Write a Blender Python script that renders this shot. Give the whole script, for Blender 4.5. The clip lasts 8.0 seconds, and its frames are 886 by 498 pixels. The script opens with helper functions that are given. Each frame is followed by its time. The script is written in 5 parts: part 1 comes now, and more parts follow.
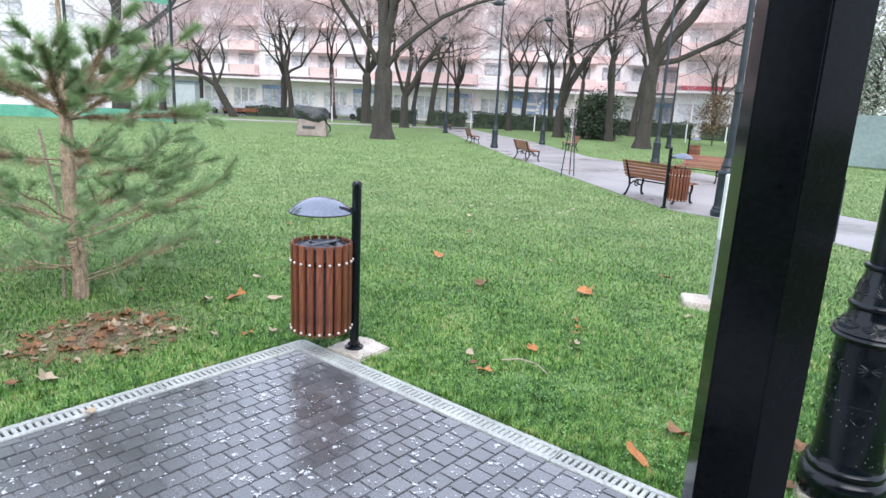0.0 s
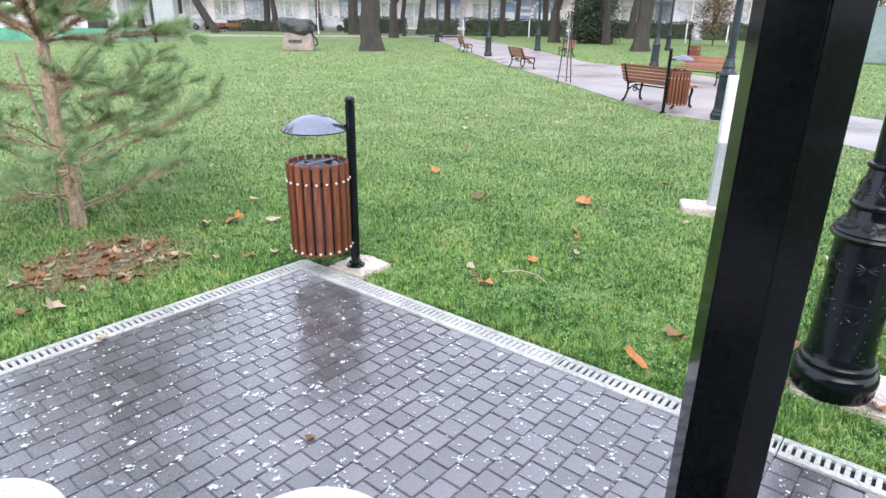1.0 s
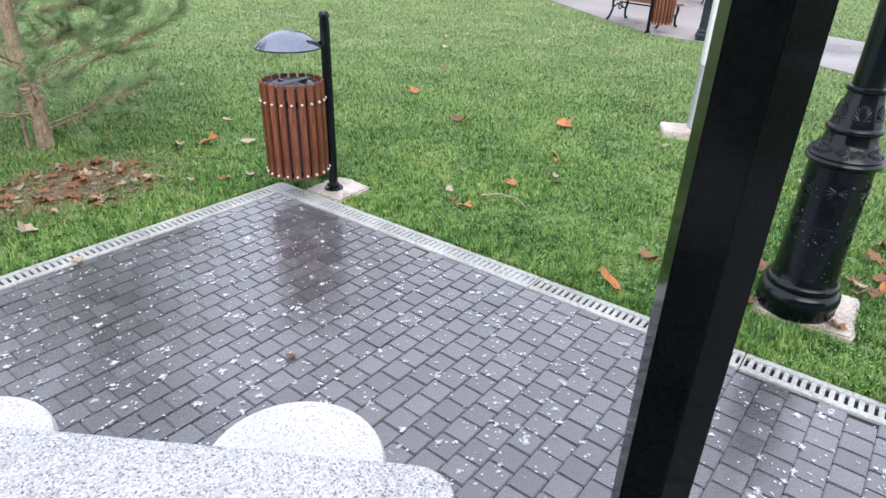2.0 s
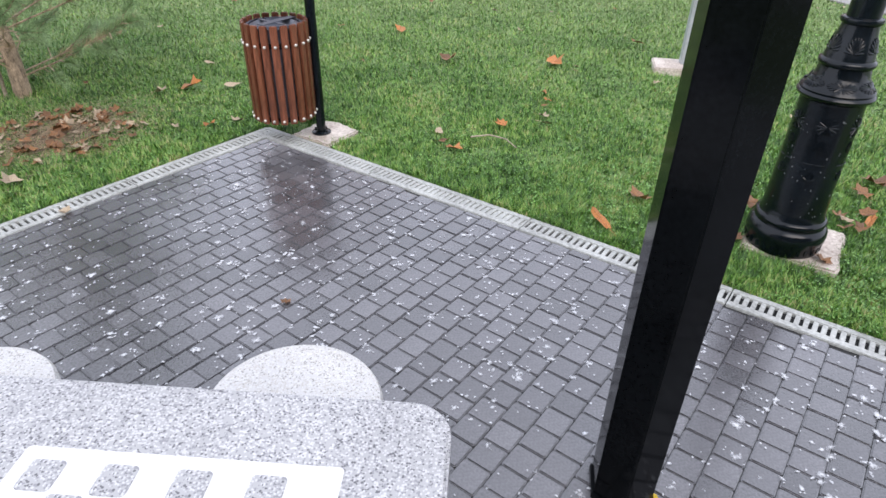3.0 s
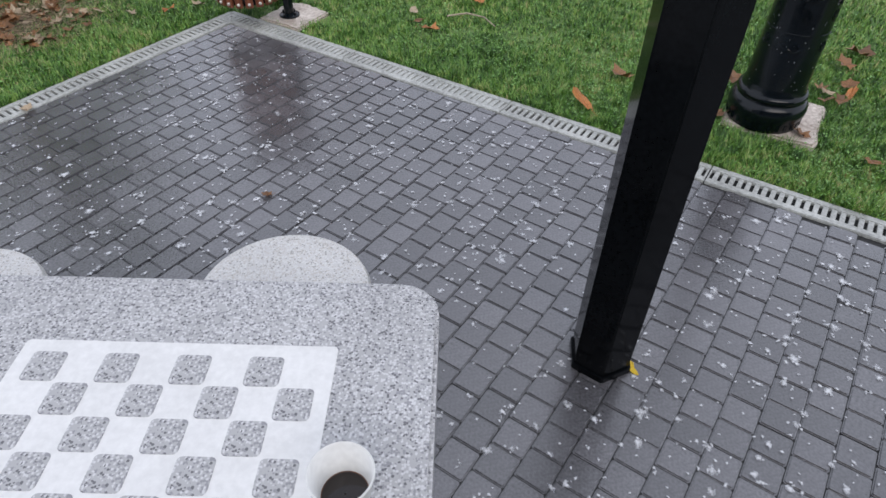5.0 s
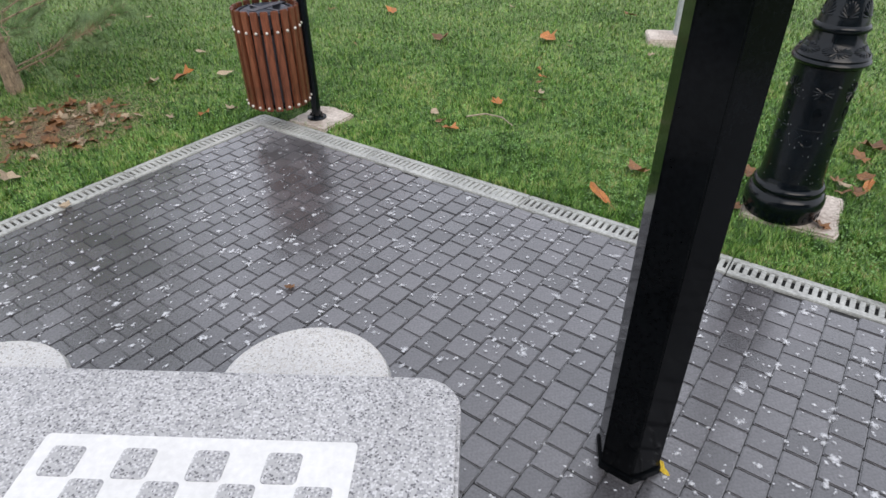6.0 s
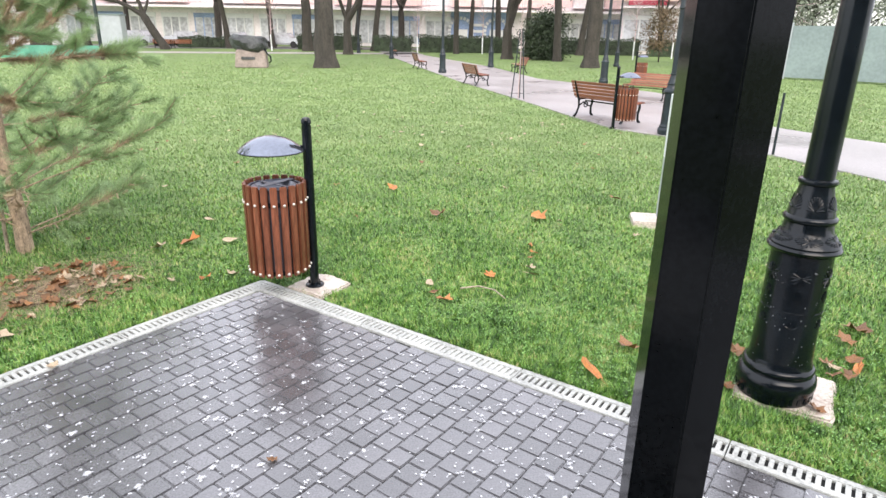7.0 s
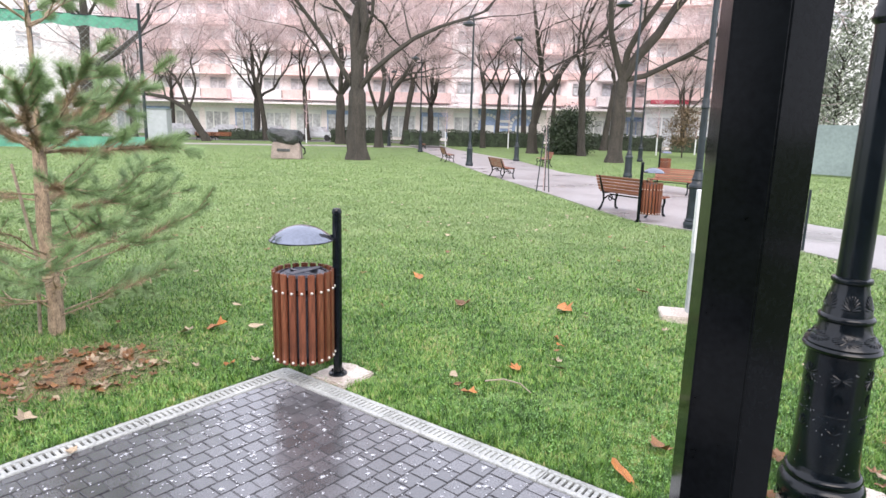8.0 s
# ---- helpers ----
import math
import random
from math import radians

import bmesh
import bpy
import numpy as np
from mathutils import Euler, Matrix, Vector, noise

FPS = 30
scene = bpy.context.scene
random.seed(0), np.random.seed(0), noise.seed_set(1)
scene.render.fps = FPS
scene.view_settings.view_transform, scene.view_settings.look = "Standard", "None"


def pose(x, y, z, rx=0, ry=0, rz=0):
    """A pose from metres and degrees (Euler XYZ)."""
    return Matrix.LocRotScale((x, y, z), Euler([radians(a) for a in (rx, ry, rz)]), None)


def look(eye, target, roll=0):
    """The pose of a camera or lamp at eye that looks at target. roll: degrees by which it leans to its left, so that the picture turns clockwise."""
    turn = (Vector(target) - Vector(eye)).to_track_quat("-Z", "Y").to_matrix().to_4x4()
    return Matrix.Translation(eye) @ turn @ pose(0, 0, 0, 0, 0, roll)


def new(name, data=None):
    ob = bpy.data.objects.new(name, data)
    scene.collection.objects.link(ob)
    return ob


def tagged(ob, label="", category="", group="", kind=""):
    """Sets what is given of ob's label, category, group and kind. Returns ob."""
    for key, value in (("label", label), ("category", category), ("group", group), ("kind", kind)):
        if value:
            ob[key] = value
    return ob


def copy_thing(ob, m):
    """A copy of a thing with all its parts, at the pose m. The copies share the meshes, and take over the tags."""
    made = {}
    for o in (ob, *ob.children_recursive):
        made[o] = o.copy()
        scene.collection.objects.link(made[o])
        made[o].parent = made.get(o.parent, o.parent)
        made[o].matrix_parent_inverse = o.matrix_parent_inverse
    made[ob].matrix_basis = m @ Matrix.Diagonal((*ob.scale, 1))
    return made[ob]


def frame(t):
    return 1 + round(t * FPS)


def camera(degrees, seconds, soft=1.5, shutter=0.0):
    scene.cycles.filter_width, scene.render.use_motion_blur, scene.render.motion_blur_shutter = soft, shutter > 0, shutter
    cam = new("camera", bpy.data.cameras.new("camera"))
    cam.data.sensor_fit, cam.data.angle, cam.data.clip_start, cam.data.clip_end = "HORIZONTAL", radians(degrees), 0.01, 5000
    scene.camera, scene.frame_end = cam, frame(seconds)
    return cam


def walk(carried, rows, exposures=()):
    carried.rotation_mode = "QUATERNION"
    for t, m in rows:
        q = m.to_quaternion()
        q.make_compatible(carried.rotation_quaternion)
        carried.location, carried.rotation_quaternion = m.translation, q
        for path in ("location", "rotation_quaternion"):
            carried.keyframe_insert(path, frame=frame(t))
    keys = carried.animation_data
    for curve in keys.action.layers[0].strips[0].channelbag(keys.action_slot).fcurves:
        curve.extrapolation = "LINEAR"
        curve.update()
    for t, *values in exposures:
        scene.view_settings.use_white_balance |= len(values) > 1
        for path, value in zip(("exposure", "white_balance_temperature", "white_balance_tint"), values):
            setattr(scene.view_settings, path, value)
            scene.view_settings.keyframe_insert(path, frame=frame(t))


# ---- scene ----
cam = camera(71.2, 8.0)
PATH = [
    (0, (-2.132, -3.233, 1.592), (-0.7430, -1.8642, 1.1495), 2.86),
    (0.5, (-2.137, -3.221, 1.591), (-0.7612, -1.8879, 1.0169), 1.77),
    (1, (-2.127, -3.215, 1.589), (-0.7822, -1.9131, 0.8838), 0.88),
    (1.5, (-2.123, -3.222, 1.584), (-0.7894, -1.9869, 0.7510), 1.53),
    (3, (-2.131, -3.228, 1.588), (-0.8584, -2.1310, 0.5027), 1.18),
    (3.5, (-2.128, -3.225, 1.579), (-0.8844, -2.1983, 0.3957), 1.38),
    (4, (-2.133, -3.225, 1.574), (-0.9254, -2.2462, 0.3155), 1.11),
    (5.3, (-2.143, -3.233, 1.583), (-1.0017, -2.3308, 0.2108), 0.55),
    (5.5, (-2.144, -3.230, 1.584), (-0.9761, -2.2914, 0.2590), 0.56),
    (6, (-2.148, -3.234, 1.587), (-0.8982, -2.1590, 0.4546), -0.96),
    (6.5, (-2.154, -3.242, 1.604), (-0.7866, -2.1084, 0.6844), 0.30),
    (7, (-2.161, -3.249, 1.625), (-0.7150, -2.0338, 0.9665), 1.01),
    (7.5, (-2.164, -3.252, 1.633), (-0.7026, -1.9769, 1.1445), 1.21),
    (8, (-2.169, -3.244, 1.638), (-0.7234, -1.9165, 1.2536), 1.48),
]
walk(cam, [(t, look(eye, target, roll)) for t, eye, target, roll in PATH],
     [(0, 0.96, 6200, 11), (0.5, 1.02, 6300, 11), (1, 1.13, 6450, 15), (1.5, 1.0, 6500, 14), (3, 0.66, 6650, 15), (3.5, 0.48, 6500, 14), (4, 0.3, 6600, 15), (5.3, 0.04, 6650, 13), (5.5, 0.06, 6700, 13), (6, 0.29, 6950, 13), (6.5, 0.73, 7150, 13), (7, 1.22, 7050, 14), (7.5, 1.16, 6850, 17), (8, 1.07, 6800, 17)])

# ---- world, sun and exposure ----
SUN_EL, SUN_AZ = radians(38), radians(222)
world = bpy.data.worlds.new("overcast_sky")
scene.world = world
world.use_nodes = True
wn = world.node_tree
sky = wn.nodes.new("ShaderNodeTexSky")
sky.sky_type, sky.sun_disc, sky.sun_elevation, sky.sun_rotation = "NISHITA", False, SUN_EL, SUN_AZ
sky.air_density, sky.dust_density = 1.0, 4.0
cloud = wn.nodes.new("ShaderNodeMixRGB")
cloud.inputs[0].default_value = 0.82
cloud.inputs[2].default_value = (8.9, 9.8, 11.4, 1)
wn.links.new(sky.outputs[0], cloud.inputs[1])
wn.links.new(cloud.outputs[0], wn.nodes["Background"].inputs[0])
wn.nodes["Background"].inputs[1].default_value = 0.112
sun = new("sun", bpy.data.lights.new("sun", "SUN"))
sun.data.energy, sun.data.angle, sun.data.color = 1.25, radians(50), (1.0, 0.97, 0.93)
sun.matrix_world = look((0, 0, 30), (0 - 20 * math.sin(SUN_AZ), 0 - 20 * math.cos(SUN_AZ), 30 - 20 * math.tan(SUN_EL)))

# ---- materials ----


def mat(name, base, rough=0.6, var=0.25, scale=6.0, fine=60.0, bump=0.15, metal=0.0, tint=None, rnd=0.0, coat=0.0, rough_var=0.1, stretch=(1, 1, 1), spec=0.5, depth=0.01, coat_rough=0.03):
    """A surface of colour base that varies towards tint at a coarse and a fine scale, with relief; rnd: how far separate pieces differ."""
    m = bpy.data.materials.new(name)
    m.use_nodes = True
    nt = m.node_tree
    n, l = nt.nodes, nt.links
    b = n["Principled BSDF"]
    co = n.new("ShaderNodeTexCoord")
    mp = n.new("ShaderNodeMapping")
    mp.inputs["Scale"].default_value = stretch
    l.new(co.outputs["Object"], mp.inputs[0])
    big, small = n.new("ShaderNodeTexNoise"), n.new("ShaderNodeTexNoise")
    big.inputs["Scale"].default_value, big.inputs["Detail"].default_value = scale, 5
    small.inputs["Scale"].default_value, small.inputs["Detail"].default_value = fine, 4
    l.new(mp.outputs[0], big.inputs["Vector"])
    l.new(mp.outputs[0], small.inputs["Vector"])
    mean = n.new("ShaderNodeMath")
    mean.operation = "ADD"
    l.new(big.outputs[0], mean.inputs[0])
    l.new(small.outputs[0], mean.inputs[1])
    ramp = n.new("ShaderNodeMapRange")
    ramp.inputs[1].default_value, ramp.inputs[2].default_value = 0.7, 1.3
    l.new(mean.outputs[0], ramp.inputs[0])
    mix = n.new("ShaderNodeMixRGB")
    tint = tint or tuple(c * (1 - 2 * var) for c in base)
    mix.inputs[1].default_value = (*tint, 1)
    mix.inputs[2].default_value = (*(min(1, c * (1 + var)) for c in base), 1)
    l.new(ramp.outputs[0], mix.inputs[0])
    out = mix.outputs[0]
    if rnd:
        info = n.new("ShaderNodeObjectInfo")
        geo = n.new("ShaderNodeNewGeometry")
        add = n.new("ShaderNodeMath")
        add.operation = "ADD"
        l.new(info.outputs["Random"], add.inputs[0])
        l.new(geo.outputs["Random Per Island"], add.inputs[1])
        fr = n.new("ShaderNodeMath")
        fr.operation = "FRACT"
        l.new(add.outputs[0], fr.inputs[0])
        rg = n.new("ShaderNodeMapRange")
        rg.inputs[3].default_value, rg.inputs[4].default_value = 1 - rnd, 1 + rnd
        l.new(fr.outputs[0], rg.inputs[0])
        hs = n.new("ShaderNodeHueSaturation")
        l.new(rg.outputs[0], hs.inputs["Value"])
        l.new(out, hs.inputs["Color"])
        out = hs.outputs[0]
    l.new(out, b.inputs["Base Color"])
    rr = n.new("ShaderNodeMapRange")
    rr.inputs[1].default_value, rr.inputs[2].default_value = 0.3, 0.7
    rr.inputs[3].default_value, rr.inputs[4].default_value = max(0.02, rough - rough_var), min(1, rough + rough_var)
    l.new(big.outputs[0], rr.inputs[0])
    l.new(rr.outputs[0], b.inputs["Roughness"])
    b.inputs["Metallic"].default_value = metal
    b.inputs["Coat Weight"].default_value, b.inputs["Coat Roughness"].default_value = coat, coat_rough
    b.inputs["Specular IOR Level"].default_value = spec
    if bump:
        bp = n.new("ShaderNodeBump")
        bp.inputs["Strength"].default_value, bp.inputs["Distance"].default_value = bump, depth
        l.new(mean.outputs[0], bp.inputs["Height"])
        l.new(bp.outputs[0], b.inputs["Normal"])
    return m


def terrazzo(name, ground, chips, scale, rough):
    """Stone chips of several greys in a pale cement."""
    m = bpy.data.materials.new(name)
    m.use_nodes = True
    n, l = m.node_tree.nodes, m.node_tree.links
    b = n["Principled BSDF"]
    co = n.new("ShaderNodeTexCoord")
    v = n.new("ShaderNodeTexVoronoi")
    v.inputs["Scale"].default_value, v.inputs["Randomness"].default_value = scale, 1
    l.new(co.outputs["Object"], v.inputs["Vector"])
    sep = n.new("ShaderNodeSeparateColor")
    l.new(v.outputs["Color"], sep.inputs[0])
    ramp = n.new("ShaderNodeValToRGB")
    ramp.color_ramp.interpolation = "CONSTANT"
    el = ramp.color_ramp.elements
    el[0].position, el[0].color = 0.0, (*ground, 1)
    el[1].position, el[1].color = 0.3, (*chips[0], 1)
    for p, c in zip((0.55, 0.75, 0.9), chips[1:]):
        e = el.new(p)
        e.color = (*c, 1)
    l.new(sep.outputs[0], ramp.inputs[0])
    edge = n.new("ShaderNodeMapRange")
    edge.inputs[1].default_value, edge.inputs[2].default_value = 0.55, 0.75
    l.new(v.outputs["Distance"], edge.inputs[0])
    nz = n.new("ShaderNodeTexNoise")
    nz.inputs["Scale"].default_value = 5
    l.new(co.outputs["Object"], nz.inputs["Vector"])
    mix = n.new("ShaderNodeMixRGB")
    mix.inputs[2].default_value = (*ground, 1)
    l.new(edge.outputs[0], mix.inputs[0])
    l.new(ramp.outputs[0], mix.inputs[1])
    hs = n.new("ShaderNodeHueSaturation")
    mr = n.new("ShaderNodeMapRange")
    mr.inputs[3].default_value, mr.inputs[4].default_value = 0.82, 1.15
    l.new(nz.outputs[0], mr.inputs[0])
    l.new(mr.outputs[0], hs.inputs["Value"])
    l.new(mix.outputs[0], hs.inputs["Color"])
    l.new(hs.outputs[0], b.inputs["Base Color"])
    b.inputs["Roughness"].default_value = rough
    bp = n.new("ShaderNodeBump")
    bp.inputs["Strength"].default_value, bp.inputs["Distance"].default_value = 0.25, 0.002
    l.new(sep.outputs[1], bp.inputs["Height"])
    l.new(bp.outputs[0], b.inputs["Normal"])
    return m


M = dict(
    clover=mat("low_lawn_weed", (0.17, 0.33, 0.09), 0.4, 0.3, 3, 30, 0, tint=(0.10, 0.22, 0.05), rnd=0.4),
    lawn=mat("lawn_turf", (0.142, 0.218, 0.066), 0.85, 0.25, 0.45, 14, 0.5, tint=(0.088, 0.140, 0.040), depth=0.03),
    soil=mat("needle_litter", (0.09, 0.06, 0.04), 0.8, 0.35, 9, 80, 0.8),
    paver=mat("wet_grey_paver", (0.106, 0.103, 0.110), 0.24, 0.3, 1.1, 110, 0.3, rnd=0.3, rough_var=0.12, depth=0.004, spec=1.0, coat=1.0, coat_rough=0.16),
    bed=mat("paver_joint_sand", (0.022, 0.022, 0.022), 0.7, 0.3, 8, 80, 0.4),
    drain=mat("pale_concrete_grate", (0.47, 0.48, 0.455), 0.55, 0.22, 4, 70, 0.3, depth=0.004),
    drain_shade=mat("drain_shade_black", (0.012, 0.012, 0.012), 0.8, 0.2, 5, 40, 0),
    slab=mat("cast_concrete", (0.66, 0.60, 0.54), 0.6, 0.14, 7, 60, 0.5, depth=0.006, tint=(0.33, 0.26, 0.21)),
    column=mat("gloss_black_paint", (0.004, 0.005, 0.006), 0.12, 0.3, 2, 90, 0.03, coat=0.0, rough_var=0.05, depth=0.002, spec=0.085),
    iron=mat("black_cast_iron", (0.004, 0.007, 0.010), 0.2, 0.3, 5, 70, 0.12, depth=0.003, spec=0.36),
    iron_far=mat("green_black_iron", (0.014, 0.024, 0.030), 0.4, 0.3, 5, 40, 0.2),
    scratch=mat("chipped_paint", (0.20, 0.21, 0.22), 0.6, 0.2, 20, 90, 0),
    slat=mat("varnished_brown_slat", (0.23, 0.078, 0.042), 0.35, 0.32, 3, 40, 0.25, rnd=0.22, stretch=(4, 4, 0.4), depth=0.003),
    bench_slat=mat("varnished_bench_slat", (0.30, 0.11, 0.065), 0.4, 0.25, 3, 40, 0.2, rnd=0.15, stretch=(0.4, 4, 4)),
    bolt=mat("zinc_bolt", (0.75, 0.72, 0.66), 0.35, 0.1, 10, 60, 0, metal=0.6),
    steel=mat("brushed_steel_lid", (0.24, 0.26, 0.31), 0.1, 0.1, 3, 50, 0.05, metal=0.9, rough_var=0.05),
    liner=mat("galvanised_liner", (0.10, 0.11, 0.14), 0.35, 0.2, 6, 50, 0.1, metal=0.5),
    table=terrazzo("terrazzo_grey", (0.43, 0.43, 0.435), ((0.60, 0.60, 0.61), (0.29, 0.29, 0.305), (0.43, 0.43, 0.435), (0.14, 0.14, 0.15)), 270, 0.42),
    stool=terrazzo("terrazzo_white", (0.62, 0.61, 0.60), ((0.70, 0.70, 0.68), (0.54, 0.51, 0.47), (0.62, 0.61, 0.59), (0.34, 0.33, 0.31)), 250, 0.55),
    board=mat("white_inlay", (0.78, 0.78, 0.77), 0.4, 0.03, 8, 90, 0.05, tint=(0.68, 0.68, 0.67)),
    cup=mat("white_paper_cup", (0.82, 0.82, 0.80), 0.5, 0.05, 10, 80, 0),
    coffee=mat("black_coffee", (0.012, 0.006, 0.004), 0.08, 0.2, 10, 60, 0),
    foam=mat("coffee_foam", (0.16, 0.07, 0.035), 0.4, 0.3, 60, 200, 0.1),
    path=mat("wet_path_asphalt", (0.36, 0.335, 0.335), 0.35, 0.15, 0.5, 40, 0.2, rough_var=0.12),
    bark=mat("grey_brown_bark", (0.062, 0.054, 0.045), 0.85, 0.4, 1.9, 13, 1.0, stretch=(3, 3, 0.7), depth=0.08, tint=(0.022, 0.020, 0.015)),
    # pinkish twigs, lightened so that the colour carries distant mist
    twig=mat("haze_paled_twig", (0.60, 0.46, 0.46), 0.8, 0.3, 2, 20, 0),
    pine_bark=mat("pine_bark", (0.46, 0.34, 0.24), 0.8, 0.35, 14, 70, 0.7, stretch=(2, 2, 0.7), depth=0.01),
    needle=mat("pine_needle", (0.27, 0.385, 0.185), 0.5, 0.3, 4, 30, 0, tint=(0.155, 0.245, 0.105), rnd=0.35),
    dry_needle=mat("dry_pine_needle", (0.38, 0.28, 0.17), 0.6, 0.3, 4, 30, 0, rnd=0.3),
    stake=mat("weathered_stake", (0.40, 0.33, 0.25), 0.8, 0.25, 8, 60, 0.4),
    leaf=mat("fallen_brown_leaf", (0.25, 0.115, 0.042), 0.45, 0.35, 20, 90, 0.4, rnd=0.35, depth=0.003),
    leaf_orange=mat("fallen_orange_leaf", (0.50, 0.19, 0.05), 0.45, 0.3, 20, 90, 0.4, rnd=0.2, depth=0.003),
    leaf_pale=mat("fallen_pale_leaf", (0.44, 0.34, 0.23), 0.6, 0.25, 20, 90, 0.4, rnd=0.3, depth=0.003),
    leaf_yellow=mat("fallen_yellow_leaf", (0.75, 0.52, 0.03), 0.5, 0.2, 20, 90, 0.2),
    hedge=mat("dark_hedge_leaf", (0.045, 0.07, 0.035), 0.6, 0.4, 2, 15, 0, rnd=0.4),
    conifer=mat("conifer_leaf", (0.24, 0.28, 0.21), 0.6, 0.4, 2, 15, 0, rnd=0.4),
    autumn=mat("russet_leaf", (0.21, 0.15, 0.09), 0.6, 0.4, 2, 15, 0, rnd=0.4),
    rock=mat("dark_rough_rock", (0.06, 0.066, 0.066), 0.38, 0.4, 2.5, 18, 0.9, depth=0.05),
    plinth=mat("pinkish_stone", (0.33, 0.27, 0.24), 0.7, 0.25, 3, 25, 0.6, depth=0.02),
    pink=mat("pink_facade_paint", (0.88, 0.65, 0.63), 0.8, 0.1, 0.3, 4, 0),
    pale=mat("pale_facade_paint", (0.92, 0.85, 0.86), 0.8, 0.08, 0.3, 4, 0),
    white=mat("white_facade_paint", (0.78, 0.78, 0.78), 0.8, 0.08, 0.3, 4, 0),
    frame=mat("white_window_frame", (0.8, 0.8, 0.8), 0.5, 0.05, 1, 10, 0),
    glass=mat("curtained_window_glass", (0.58, 0.59, 0.62), 0.15, 0.25, 0.4, 3, 0),
    shop=mat("shop_front_blue", (0.30, 0.40, 0.62), 0.4, 0.2, 0.6, 5, 0),
    sign_red=mat("red_sign", (0.55, 0.07, 0.11), 0.4, 0.1, 1, 5, 0),
    wall=mat("grey_green_panel", (0.23, 0.29, 0.285), 0.6, 0.12, 0.6, 8, 0.1),
    net=mat("green_netting", (0.20, 0.56, 0.42), 0.6, 0.15, 2, 20, 0),
    wire=mat("galvanised_wire", (0.35, 0.38, 0.38), 0.5, 0.1, 5, 30, 0, metal=0.5),
    post_white=mat("white_post_paint", (0.80, 0.81, 0.82), 0.4, 0.08, 3, 40, 0.05),
    post_grey=mat("grey_post_paint", (0.42, 0.45, 0.47), 0.4, 0.1, 3, 40, 0.05),
    car=mat("car_paint", (0.55, 0.57, 0.6), 0.15, 0.1, 1, 9, 0, rnd=0.5, coat=0.6),
    tyre=mat("tyre_rubber", (0.02, 0.02, 0.02), 0.7, 0.2, 5, 30, 0),
    road=mat("road_asphalt", (0.12, 0.12, 0.125), 0.45, 0.2, 0.4, 20, 0.1),
)



def grass_material(name, patch_gain, tuft_gain, chance, middle, stops):
    """Blades from dark green to straw: each blade by chance, whole patches together."""
    m = bpy.data.materials.new(name)
    m.use_nodes = True
    n, l = m.node_tree.nodes, m.node_tree.links
    b = n["Principled BSDF"]
    geo, co = n.new("ShaderNodeNewGeometry"), n.new("ShaderNodeTexCoord")
    patch = n.new("ShaderNodeTexNoise")
    patch.inputs["Scale"].default_value, patch.inputs["Detail"].default_value = 1.3, 6
    l.new(co.outputs["Object"], patch.inputs["Vector"])
    a = n.new("ShaderNodeMath")
    a.operation = "MULTIPLY_ADD"
    a.inputs[1].default_value, a.inputs[2].default_value = patch_gain, middle - 0.5 * patch_gain - 0.5 * chance
    l.new(patch.outputs[0], a.inputs[0])
    s = n.new("ShaderNodeMath")
    s.operation = "MULTIPLY_ADD"
    s.inputs[1].default_value = chance
    l.new(geo.outputs["Random Per Island"], s.inputs[0])
    l.new(a.outputs[0], s.inputs[2])
    tuft = n.new("ShaderNodeTexNoise")
    tuft.inputs["Scale"].default_value, tuft.inputs["Detail"].default_value = 17, 3
    l.new(co.outputs["Object"], tuft.inputs["Vector"])
    tm = n.new("ShaderNodeMath")
    tm.operation = "MULTIPLY_ADD"
    tm.inputs[1].default_value, tm.inputs[2].default_value = tuft_gain, -0.51 * tuft_gain
    l.new(tuft.outputs[0], tm.inputs[0])
    both = n.new("ShaderNodeMath")
    both.operation = "ADD"
    l.new(s.outputs[0], both.inputs[0])
    l.new(tm.outputs[0], both.inputs[1])
    s = both
    ramp = n.new("ShaderNodeValToRGB")
    el = ramp.color_ramp.elements
    el[0].position, el[0].color = 0.0, (*stops[0], 1)
    el[1].position, el[1].color = 1.0, (*stops[4], 1)
    for p, c in zip((0.3, 0.6, 0.86), stops[1:4]):
        e = el.new(p)
        e.color = (*c, 1)
    l.new(s.outputs[0], ramp.inputs[0])
    l.new(ramp.outputs[0], b.inputs["Base Color"])
    b.inputs["Roughness"].default_value = 0.42
    return m


def spatter_material():
    """Chalky white film that thins out and breaks up where it is thin."""
    m = bpy.data.materials.new("dried_white_spatter")
    m.use_nodes = True
    n, l = m.node_tree.nodes, m.node_tree.links
    b = n["Principled BSDF"]
    co, at, nz = n.new("ShaderNodeTexCoord"), n.new("ShaderNodeAttribute"), n.new("ShaderNodeTexNoise")
    at.attribute_name = "thickness"
    nz.inputs["Scale"].default_value, nz.inputs["Detail"].default_value = 170, 4
    l.new(co.outputs["Object"], nz.inputs["Vector"])
    add = n.new("ShaderNodeMath")
    add.operation = "MULTIPLY_ADD"
    add.inputs[1].default_value = 1.5
    l.new(nz.outputs[0], add.inputs[0])
    l.new(at.outputs["Fac"], add.inputs[2])
    rg = n.new("ShaderNodeMapRange")
    rg.inputs[1].default_value, rg.inputs[2].default_value, rg.inputs[4].default_value = 0.72, 1.5, 0.9
    l.new(add.outputs[0], rg.inputs[0])
    l.new(rg.outputs[0], b.inputs["Alpha"])
    b.inputs["Base Color"].default_value = (0.70, 0.71, 0.73, 1)
    b.inputs["Roughness"].default_value = 0.5
    return m


